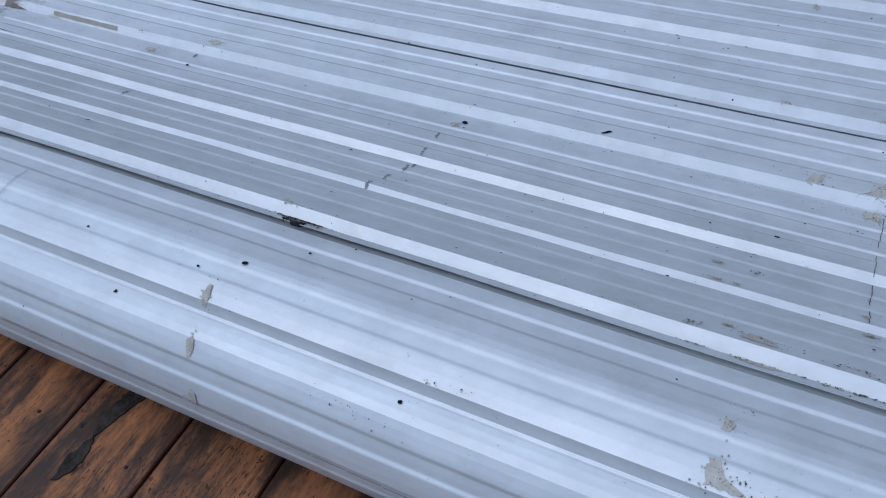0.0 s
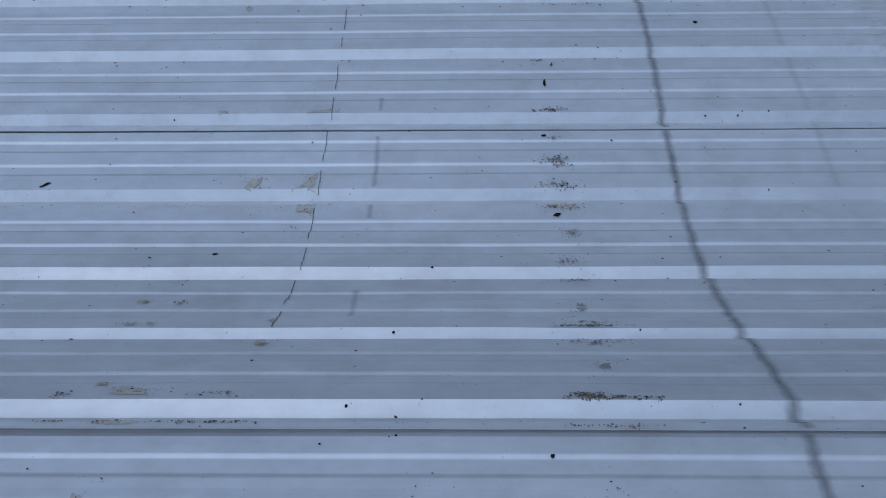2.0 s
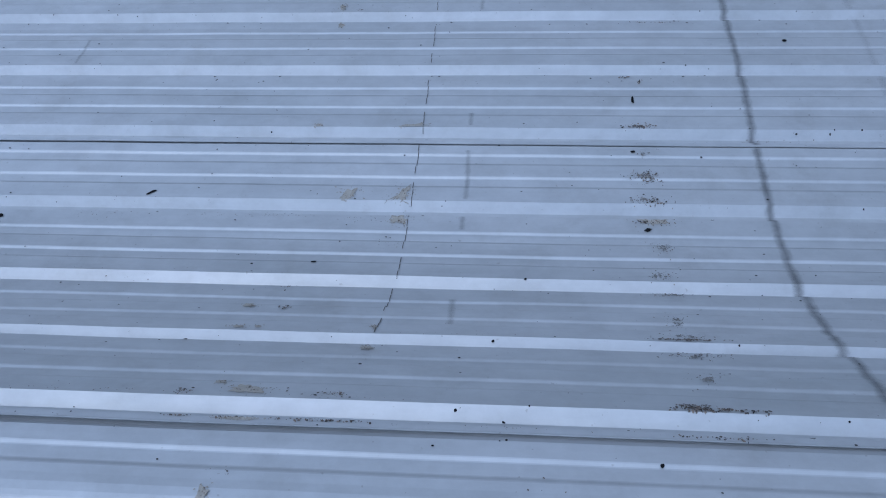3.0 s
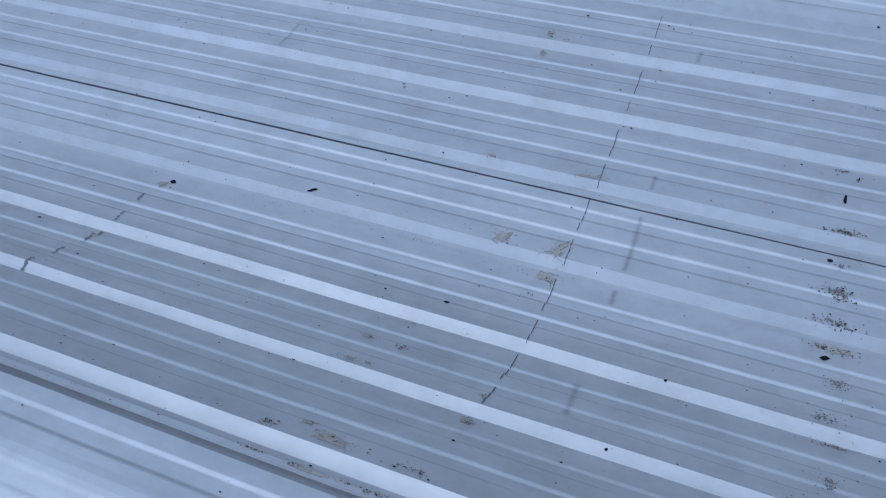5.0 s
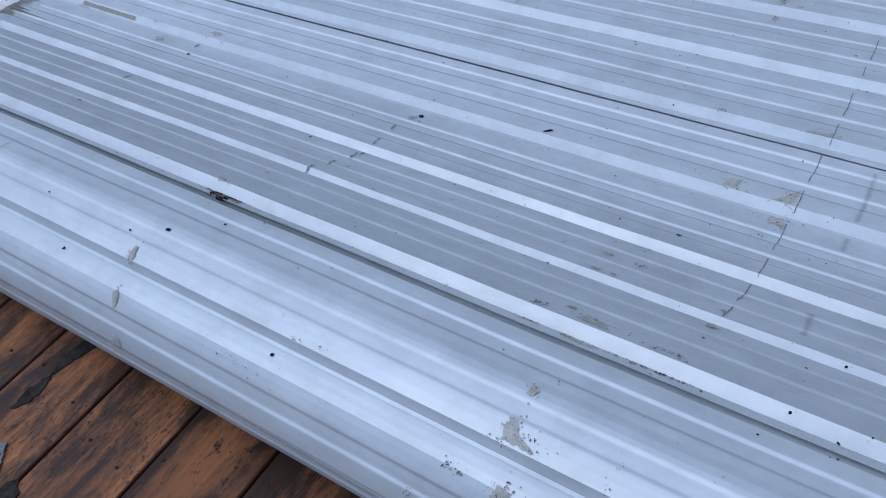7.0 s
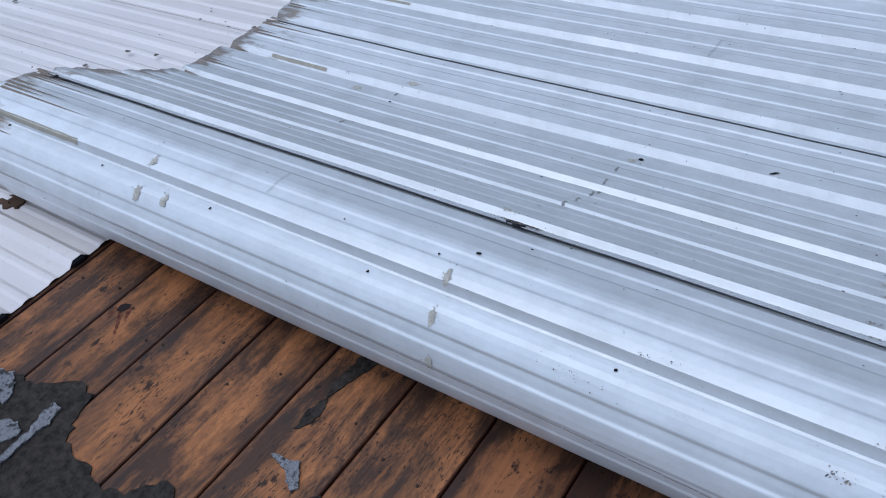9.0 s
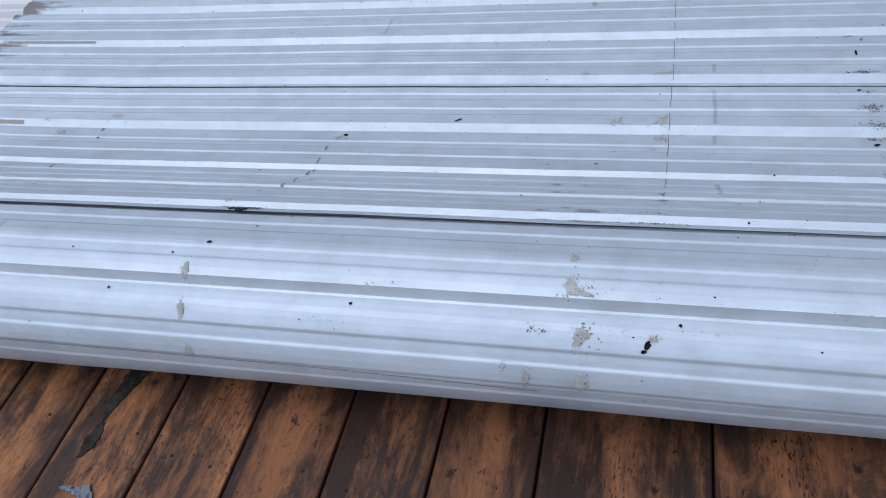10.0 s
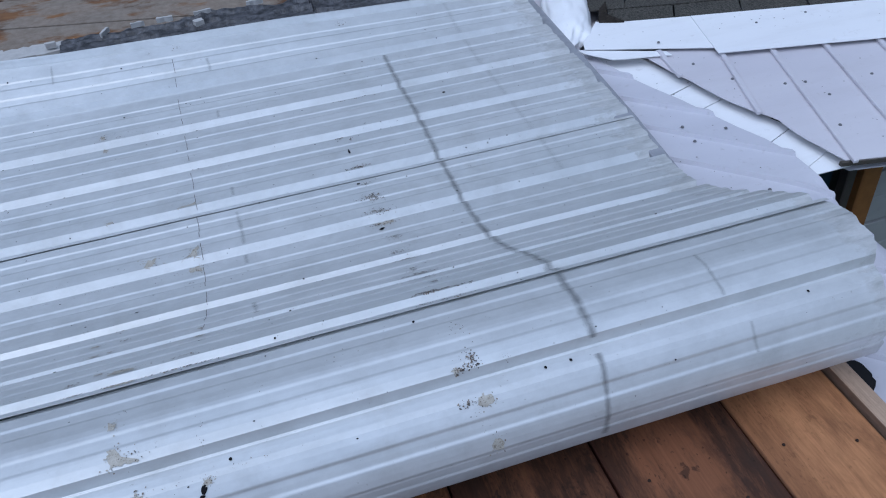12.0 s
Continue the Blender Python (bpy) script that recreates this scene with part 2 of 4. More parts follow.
SHEET = sheet_material()
ROOF = white_paint("roof_paint", (0.55, 0.50, 0.48), (0.63, 0.58, 0.56), (0.36, 0.31, 0.27))
LILAC = white_paint("lilac_roof_paint", (0.48, 0.472, 0.525), (0.55, 0.540, 0.585), (0.32, 0.30, 0.31))
WING = white_paint("wing_roof_paint", (0.53, 0.505, 0.545), (0.60, 0.575, 0.605), (0.36, 0.32, 0.30))
FLASH = white_paint("flashing_paint", (0.76, 0.76, 0.78), (0.83, 0.83, 0.84), (0.5, 0.48, 0.46), 0.35)
BOARD = wood("deck_board", (0.41, 0.160, 0.062), (0.042, 0.022, 0.015), 0.95, 1.0)
REDBOARD = wood("red_board", (0.27, 0.104, 0.043), (0.032, 0.016, 0.011), 0.97, 1.1)
DARKBOARD = wood("dark_board", (0.20, 0.080, 0.040), (0.040, 0.020, 0.014), 0.9, 0.7)
FRESH = wood("fresh_board", (0.60, 0.275, 0.125), (0.22, 0.092, 0.045), 0.7, 0.3)
FARWOOD = far_board()
TAR = speckled("tar_paper", (0.016, 0.013, 0.011), (0.046, 0.038, 0.032), 60, 0.75, 0.3, 0.08)
GRIT = granules()
SHINGLE = speckled("dark_shingle", (0.018, 0.016, 0.013), (0.095, 0.088, 0.076), 150, 0.95, 0.8)
PEEL = flake("peeled_paint", (0.36, 0.34, 0.30), (0.52, 0.49, 0.43), 0.24, 0.30)
RUST = flake("rust_flecks", (0.022, 0.020, 0.019), (0.15, 0.125, 0.11), 0.33, 0.37)
FAINT = flake("faint_flecks", (0.10, 0.10, 0.10), (0.3, 0.29, 0.27), 0.40, 0.46)
DIRT = flake("dirt_line", (0.05, 0.05, 0.05), (0.10, 0.10, 0.10), 0.05, 0.55, True, 0.42)
SMEAR = flake("dirt_smear", (0.10, 0.10, 0.10), (0.16, 0.16, 0.16), 0.1, 0.7, True, 0.36)
DASH = flake("dirt_dash", (0.10, 0.095, 0.09), (0.20, 0.19, 0.18), 0.08, 0.20, False, 0.62)
FADED = flake("faded_smear", (0.12, 0.12, 0.12), (0.18, 0.18, 0.18), 0.1, 0.8, True, 0.2)
BARE = bare_patch()
CHIP = chip_material()
BLACK = plain("black_hole", (0.008, 0.008, 0.010), 0.9)
SCORE = plain("score_dirt", (0.10, 0.09, 0.085), 0.8)
FOAM = plain("black_foam", (0.012, 0.012, 0.014), 0.95)
STRIP = plain("pale_strip", (0.34, 0.31, 0.25), 0.7)


# ---- building helpers ----
def mesh_of(name, verts, faces, material, smooth=False):
    me = bpy.data.meshes.new(name)
    me.from_pydata([tuple(v) for v in verts], [], faces)
    me.materials.append(material)
    if smooth:
        me.shade_smooth()
    me.update()
    return me


PART_LABELS = {"peeled_patch": "bare yellow-grey patch of peeled paint", "rust_flecks": "dark brown rust flecks", "grit_flecks": "fine dark grit flecks",
               "paint_flecks": "pale flecks of primer", "screw_hole": "torn black screw hole", "strap_line": "dark grey dirt line across the ribs", "dirt_line": "faint grey dirt line",
               "dirt_dash": "grey dirt smear", "score_mark": "thin dark score mark", "stain": "brown stain along the torn end", "rib": "raised white rib", "screw_head": "dark screw head",
               "flashing_piece": "white flashing piece", "drip_edge": "dark drip edge", "shingle": "dark grey granule shingle", "nail_head": "rusty nail head",
               "crease_line": "thin brown line in the crease", "knot": "dark knot hole", "resin_streak": "red-brown resin streak", "rust_patch": "dark rust patch", "fleck_patch": "faint grey flecks"}


def put(name, me, parent=None, label="", category="", group="", kind="", at=None):
    ob = new(name, me)
    if parent is not None:
        ob.parent = parent
        label = label or PART_LABELS.get(name, "")
    if at is not None:
        ob.matrix_basis = at
    return tagged(ob, label, category, group, kind)


def part(name, bm, material, parent=None, label="", **tags):
    me = bpy.data.meshes.new(name)
    bm.normal_update()
    bm.to_mesh(me)
    bm.free()
    me.materials.append(material)
    return put(name, me, parent, label, **tags)


def slab_bm(outline, z0, z1, bevel=0.0):
    """A flat piece with the given outline in plan, from z0 up to z1."""
    bm = bmesh.new()
    top = bm.faces.new([bm.verts.new((x, y, z1)) for x, y in outline])
    if top.calc_area() and top.normal.z < 0:
        top.normal_flip()
    bm.normal_update()
    if top.normal.z < 0:
        top.normal_flip()
    made = bmesh.ops.extrude_face_region(bm, geom=[top])
    bmesh.ops.translate(bm, verts=[v for v in made["geom"] if isinstance(v, bmesh.types.BMVert)], vec=(0, 0, z0 - z1))
    bmesh.ops.recalc_face_normals(bm, faces=bm.faces)
    if bevel:
        bmesh.ops.bevel(bm, geom=[e for e in bm.edges], offset=bevel, segments=1, affect="EDGES")
    return bm


def box_bm(x0, x1, y0, y1, z0, z1, bevel=0.002):
    return slab_bm([(x0, y0), (x1, y0), (x1, y1), (x0, y1)], z0, z1, bevel)


def ragged(points, jag=0.01, step=0.02, seed=1):
    """A closed outline through the points with torn, uneven sides."""
    rnd, out = random.Random(seed), []
    for (ax, ay), (bx, by) in zip(points, points[1:] + points[:1]):
        n = max(1, int(math.hypot(bx - ax, by - ay) / step))
        for k in range(n):
            f = k / n
            out.append((ax + (bx - ax) * f + rnd.uniform(-jag, jag), ay + (by - ay) * f + rnd.uniform(-jag, jag)))
    return out


# ---- the folded-back sheet: its section across the ribs ----
SECTION = [(2.4, 0.018), (1.9, 0.019), (1.6, 0.0205), (1.3845, 0.0205), (1.1612, 0.0187), (0.9385, 0.0135), (0.83, 0.0075), (0.7169, 0.0045), (0.62, 0.009),
           (0.55, 0.0185), (0.4932, 0.0315), (0.4, 0.069), (0.2917, 0.1291), (0.2, 0.189), (0.0961, 0.249), (0.046, 0.2668), (0.01, 0.2740), (-0.03, 0.2797), (-0.065, 0.2832), (-0.125, 0.273),
           (-0.180, 0.242), (-0.222, 0.185), (-0.238, 0.125), (-0.225, 0.06), (-0.17, 0.012), (-0.08, 0.004), (0.1, 0.004)]


def glide(points, n=24):
    p = np.array(points)
    q = np.vstack([2 * p[0] - p[1], p, 2 * p[-1] - p[-2]])
    t = np.linspace(0, 1, n, endpoint=False)[:, None]
    out = []
    for k in range(1, len(q) - 2):
        a, b, c, d = q[k - 1 : k + 3]
        out.append(0.5 * (2 * b + (c - a) * t + (2 * a - 5 * b + 4 * c - d) * t**2 + (3 * b - a - 3 * c + d) * t**3))
    return np.vstack(out + [p[-1:]])


CURVE = glide(SECTION)
RUN = np.r_[0, np.cumsum(np.linalg.norm(np.diff(CURVE, axis=0), axis=1))]
RUN = RUN[np.argmin(np.hypot(CURVE[:, 0] - 0.077, CURVE[:, 1] - 0.2565))] - RUN
CURVE, RUN = CURVE[::-1], RUN[::-1]
RIBS = [-0.4715, -0.246, -0.0081, 0.2215, 0.4459, 0.672, 0.8938, 1.1166, 1.3399, 1.57, 1.80]
MINORS = [-0.62, -0.545, -0.3865, -0.320, -0.165, -0.085] + [c + d for c in RIBS[2:] for d in (0.085, 0.1515)]
LEFT, RIGHT = -2.40, 1.29


FINE = [-0.236, -0.030, -0.025, -0.0185, 0.8725, 0.8765, 1.812, 1.822]


def groove(s):
    """How deep the backs of the ribs lie below the flats."""
    fine = 0.0003 if any(abs(s - c) < 0.0024 for c in FINE) else 0.0
    for c in RIBS:
        if c < -0.2 and -0.026 < s - c < 0.029:
            return fine + 0.017 * min(1.0, (0.029 - (s - c)) / 0.014, (s - c + 0.026) / 0.036)
        if c > -0.2 and -0.015 < s - c < 0.029:
            return fine + 0.018 * min(1.0, (0.029 - (s - c)) / 0.016, (s - c + 0.015) / 0.014)
    for c in MINORS:
        if abs(s - c) < 0.0175:
            f = min(1.0, (0.0175 - abs(s - c)) / 0.0085)
            deep = 0.0022 if s < -0.2 else 0.0013 if s < -0.125 else 0.0022 if s < 0.03 else 0.0031 if s < 0.6 else 0.0023
            return fine + deep * f * f * (3 - 2 * f)
    return fine


def lift(x, s):
    """The far side rises off the roof, more so to the left."""
    k = float(np.interp(x, [-2.4, -1.37, -0.87, -0.55, -0.36, 0.41, 0.86, 1.3], [1.10, 0.98, 0.82, 0.72, 0.66, 0.55, 0.44, 0.36]))
    rest = float(np.interp(x, [-2.4, -1.7], [0.013, 0.0]) * np.interp(s, [0.2, 0.5], [0.0, 1.0]))
    return rest + k * float(np.interp(s, [1.30, 1.45, 1.57, 1.646, 1.72, 1.80, 1.84], [0, 0.012, 0.04, 0.075, 0.12, 0.165, 0.185]))


def tuck(x, s):
    """The underside of the roll is drawn in, more so to the right."""
    return float(np.interp(x, [-2.4, -1.2, -0.4, 1.3], [0.0, 0.006, 0.019, 0.019]) * np.interp(s, [-0.56, -0.49, -0.44, -0.38], [1.0, 1.0, 0.4, 0.0]))


def on_sheet(x, s, up=0.0):
    """The place on the sheet at x along the ribs and s across them, up metres off its face."""
    y, z = float(np.interp(s, RUN, CURVE[:, 0])), float(np.interp(s, RUN, CURVE[:, 1]))
    e = 0.004
    ty = float(np.interp(s + e, RUN, CURVE[:, 0]) - np.interp(s - e, RUN, CURVE[:, 0]))
    tz = float(np.interp(s + e, RUN, CURVE[:, 1]) - np.interp(s - e, RUN, CURVE[:, 1])) + lift(x, s + e) - lift(x, s - e)
    n = math.hypot(ty, tz)
    ny, nz = -tz / n, ty / n
    wave = 0.0022 * noise.noise((x * 1.6, s * 6.0, 3.1)) + 0.0010 * noise.noise((x * 6.0, s * 14.0, 8.2))
    h = up - groove(s) + wave - tuck(x, s)
    return Vector((x, y + ny * h, z + lift(x, s) + nz * h))


def span(s):
    """Where the torn ends lie at s."""
    a = LEFT + 0.025 * noise.noise((s * 9.0, 1.7, 0.3)) + 0.008 * noise.noise((s * 37.0, 4.7, 0.3))
    b = float(np.interp(s, [-0.6, -0.42, -0.25, -0.2, -0.1, 0.0, 0.25, 0.46, 0.89, 1.24, 1.85], [1.235, 1.249, 1.257, 1.279, 1.302, 1.292, 1.300, 1.290, 1.314, 1.323, 1.317]))
    b += 0.006 * noise.noise((s * 23.0, 9.7, 2.3)) + 0.006 * noise.noise((s * 71.0, 2.7, 2.3))
    return a, b


def gape(x):
    """How far the laps stand open along the sheet."""
    return float(np.interp(x, [-2.3, -0.6, 0.1, 0.6, 1.3], [0.95, 0.82, 0.55, 0.42, 0.40]))


def lap_rise(x, s, s0):
    """A sheet lapped over the next stands off it, most at its edge s0."""
    return 0.0042 * gape(x) * min(1.0, max(0.0, 1 - (s - s0 - 0.011) / 0.03)) + 0.0012


LAPS = (-0.035, 0.868)


def skin(x, s, up):
    """The place up metres off the uppermost sheet."""
    s0 = LAPS[1] if s >= LAPS[1] else LAPS[0]
    return on_sheet(x, s, up + (lap_rise(x, s, s0) if s >= s0 else 0.0))


def panel(s0, s1, lap, under, label):
    """One sheet of ribbed roofing between s0 and s1; its nearer edge lies over the next one where lap is set."""
    marks = {s0, s1}
    for c in RIBS:
        marks |= {c - 0.026, c - 0.015, c - 0.001, c + 0.010, c + 0.013, c + 0.015, c + 0.029}
    for c in MINORS:
        marks |= {c + d for d in (-0.0175, -0.0150, -0.0130, -0.0110, -0.009, 0.009, 0.0110, 0.0130, 0.0150, 0.0175)}
    for c in FINE:
        marks |= {c - 0.0032, c - 0.0023, c + 0.0023, c + 0.0032}
    marks |= set(np.arange(s0, s1, 0.012).tolist())
    rows, kept = [s for s in sorted(marks) if s0 <= s <= s1], []
    for s in rows:
        if not kept or s - kept[-1] > 0.0008:
            kept.append(s)
    columns = 66
    top, low = [], []
    for s in kept:
        a, b = span(s)
        for k in range(columns + 1):
            x = a + (b - a) * k / columns
            rise = lap_rise(x, s, s0) if lap else 0.0
            rise -= 0.0095 * gape(x) * min(1.0, max(0.0, (s - under) / 0.003))
            top.append(on_sheet(x, s, rise))
            low.append(on_sheet(x, s, rise - 0.0011))
    w, n = columns + 1, len(top)
    faces = []
    for r in range(len(kept) - 1):
        for k in range(columns):
            i = r * w + k
            faces.append((i, i + 1, i + w + 1, i + w))
            faces.append((n + i, n + i + w, n + i + w + 1, n + i + 1))
    rim = [(k, k + 1) for k in range(columns)] + [((len(kept) - 1) * w + k + 1, (len(kept) - 1) * w + k) for k in range(columns)]
    rim += [((r + 1) * w, r * w) for r in range(len(kept) - 1)] + [(r * w + columns, (r + 1) * w + columns) for r in range(len(kept) - 1)]
    faces += [(b, a, n + a, n + b) for a, b in rim]
    me = mesh_of("metal_roof_panel", top + low, faces, SHEET)
    return put("metal_roof_panel", me, None, label, "roof panel", "folded-back roof panels")


front = panel(-0.80, 0.02, False, -0.0365, "grey-white ribbed steel roof panel rolled over onto the bare deck")
middle = panel(-0.035, 0.915, True, 0.8668, "grey-white ribbed steel roof panel lying face down with peeled flecks")
back = panel(0.868, 1.835, True, 9.0, "grey-white ribbed steel roof panel face down with its far edge lifted")


def owner(s):
    return front if s < -0.036 else middle if s < 0.866 else back


def decal(name, x, s, w, h, material, up=0.0012, turn=0.0, cells=None, label=""):
    """A thin skin on the sheet, w along the ribs and h across them."""
    if cells is None and material in (PEEL, RUST):
        w, h = 1.25 * w, 1.25 * h
    nu, nv = cells or (max(2, int(w / 0.02)), max(3, int(h / 0.006)))
    verts, uvs = [], []
    c, d = math.cos(turn), math.sin(turn)
    over = 0.0004
    for j in range(nv + 1):
        for i in range(nu + 1):
            u, v = i / nu - 0.5, j / nv - 0.5
            verts.append(skin(x + u * w * c - v * h * d, s + u * w * d + v * h * c, up + over))
            uvs.append((i / nu, j / nv))
    faces = [(j * (nu + 1) + i, j * (nu + 1) + i + 1, (j + 1) * (nu + 1) + i + 1, (j + 1) * (nu + 1) + i) for j in range(nv) for i in range(nu)]
    me = mesh_of(name, verts, faces, material)
    layer = me.uv_layers.new(name="UVMap")
    for loop in me.loops:
        layer.data[loop.index].uv = uvs[loop.vertex_index]
    return put(name, me, owner(s), label)


def crumbs(name, x, s, w, h, count, sizes, material, seed, edge=0.0):
    """Many small chips of rust or grit, thickest in the middle or, with edge set, along one side."""
    rnd = random.Random(seed)
    vs, fs = [], []
    over = 0.0006
    for _ in range(count):
        u = rnd.gauss(0, 0.30)
        v = rnd.gauss(0, 0.30) if not edge else edge * (0.5 - abs(rnd.gauss(0, 0.38)))
        cx, cs, r = x + w * max(-0.7, min(0.7, u)), s + h * max(-0.7, min(0.7, v)), rnd.choice(sizes) * rnd.uniform(0.6, 1.3)
        i, n, lean, lng = len(vs), rnd.choice((4, 5, 6, 7)), rnd.uniform(0, 3.1), rnd.uniform(1.0, 2.0)
        for q in range(n):
            t, e = math.tau * q / n, r * rnd.uniform(0.5, 1.3)
            du, dv = lng * e * math.cos(t), e * math.sin(t)
            vs.append(skin(cx + du * math.cos(lean) - dv * math.sin(lean), cs + du * math.sin(lean) + dv * math.cos(lean), 0.0012 + over))
        fs.append(tuple(range(i, i + n)))
    return put(name, mesh_of(name, vs, fs, material), owner(s))


def peel(outline, seed, chips=10, jag=0.22):
    """A patch where the paint has come off: ragged rim, a few chips of rust round it."""
    rnd = random.Random(seed)
    pts = np.array(outline)
    c = pts.mean(axis=0)
    ring = []
    for p, q in zip(pts, np.roll(pts, -1, axis=0)):
        n = max(2, int(np.hypot(*(q - p)) / 0.004))
        ring += [p + (q - p) * k / n for k in range(n)]
    n = len(ring)
    over = 0.0014
    k1 = [1 + jag * rnd.uniform(-1.3, 0.9) for _ in range(n)]
    vs = [skin(float(c[0]), float(c[1]), over)]
    for f in (0.35, 0.7, 1.0):
        for k, p in enumerate(ring):
            q = c + (p - c) * f * (1 + (k1[k] - 1) * f * f)
            vs.append(skin(float(q[0]), float(q[1]), over))
    fs = [(0, 1 + k, 1 + (k + 1) % n) for k in range(n)]
    for j in range(2):
        fs += [(1 + j * n + k, 1 + (j + 1) * n + k, 1 + (j + 1) * n + (k + 1) % n, 1 + j * n + (k + 1) % n) for k in range(n)]
    ob = put("peeled_patch", mesh_of("peeled_patch", vs, fs, BARE), owner(float(c[1])))
    if chips:
        w, h = np.ptp(pts[:, 0]), np.ptp(pts[:, 1])
        crumbs("paint_flecks", float(c[0]), float(c[1]), 1.3 * w, 1.3 * h, 18, (0.0008, 0.0013, 0.0018), BARE, seed + 2)
        crumbs("rust_flecks", float(c[0]) + 0.2 * w, float(c[1]), 1.25 * w, 1.25 * h, chips, (0.0006, 0.0009, 0.0013), CHIP, seed + 1)
    return ob


def blob(x, s, w, h, seed, chips=8, jag=0.22):
    rnd = random.Random(seed * 7 + 1)
    return peel([(x + 0.5 * w * math.cos(t) * rnd.uniform(0.7, 1.1), s + 0.5 * h * math.sin(t) * rnd.uniform(0.7, 1.1)) for t in np.linspace(0, math.tau, 9)[:-1]], seed, chips, jag)


# patches where the paint has peeled off the steel
peel([(-0.183, -0.178), (-0.171, -0.180), (-0.163, -0.197), (-0.131, -0.212), (-0.140, -0.2125), (-0.180, -0.2125)], 3, 26, 0.18)
peel([(-0.162, -0.266), (-0.133, -0.271), (-0.148, -0.292), (-0.163, -0.303), (-0.166, -0.279)], 5, 30)
peel([(-0.179, -0.121), (-0.167, -0.138), (-0.170, -0.144), (-0.182, -0.144)], 7, 8)
peel([(-0.196, 0.030), (-0.190, 0.046), (-0.176, 0.052), (-0.158, 0.047), (-0.137, 0.031), (-0.152, 0.030)], 9, 22)
peel([(-0.172, 0.700), (-0.148, 0.700), (-0.137, 0.733), (-0.158, 0.733)], 13, 10, 0.3)
peel([(-0.072, 0.701), (-0.033, 0.701), (-0.031, 0.746), (-0.046, 0.735), (-0.052, 0.716)], 15, 26, 0.35)
peel([(-0.060, 0.656), (-0.029, 0.656), (-0.025, 0.631), (-0.046, 0.638), (-0.058, 0.632)], 17, 30, 0.35)
peel([(-0.074, 0.924), (-0.018, 0.924), (-0.017, 0.938), (-0.036, 0.931), (-0.058, 0.931)], 19, 12, 0.25)
peel([(0.424, 0.656), (0.482, 0.657), (0.480, 0.645), (0.455, 0.640), (0.440, 0.648)], 25, 30, 0.35)
peel([(0.424, -0.268), (0.451, -0.268), (0.450, -0.285), (0.432, -0.287), (0.422, -0.280)], 11, 14, 0.15)
for k, (x, s, w, h, chips) in enumerate(((-0.151, -0.359, 0.022, 0.040, 8), (-0.242, -0.359, 0.014, 0.030, 5), (-0.888, -0.205, 0.016, 0.034, 4), (-0.884, -0.283, 0.016, 0.038, 5),
                                         (-0.874, -0.366, 0.020, 0.030, 3), (0.441, -0.360, 0.022, 0.030, 14), (0.402, -0.214, 0.016, 0.010, 6), (-0.165, -0.0265, 0.050, 0.006, 8),
                                         (-0.211, 0.057, 0.020, 0.010, 6), (-0.036, 0.188, 0.020, 0.018, 16), (-0.258, 0.263, 0.022, 0.010, 4), (-0.224, 0.264, 0.012, 0.009, 6),
                                         (-1.689, -0.280, 0.026, 0.046, 3), (-1.601, -0.272, 0.020, 0.034, 3), (-1.689, -0.200, 0.018, 0.024, 2), (-1.645, 0.721, 0.045, 0.024, 8),
                                         (-1.790, 0.631, 0.036, 0.020, 6), (-0.268, 1.388, 0.016, 0.024, 10), (-0.260, 1.312, 0.018, 0.018, 6), (-0.266, 0.349, 0.026, 0.016, 8), (-0.038, -0.276, 0.014, 0.012, 10),
                                         (-0.036, 0.275, 0.012, 0.014, 6), (-0.905, 0.024, 0.024, 0.010, 4), (-0.895, 0.625, 0.020, 0.016, 6), (-0.253, 0.926, 0.016, 0.010, 6))):
    blob(x, s, w, h, 20 + 3 * k, chips)
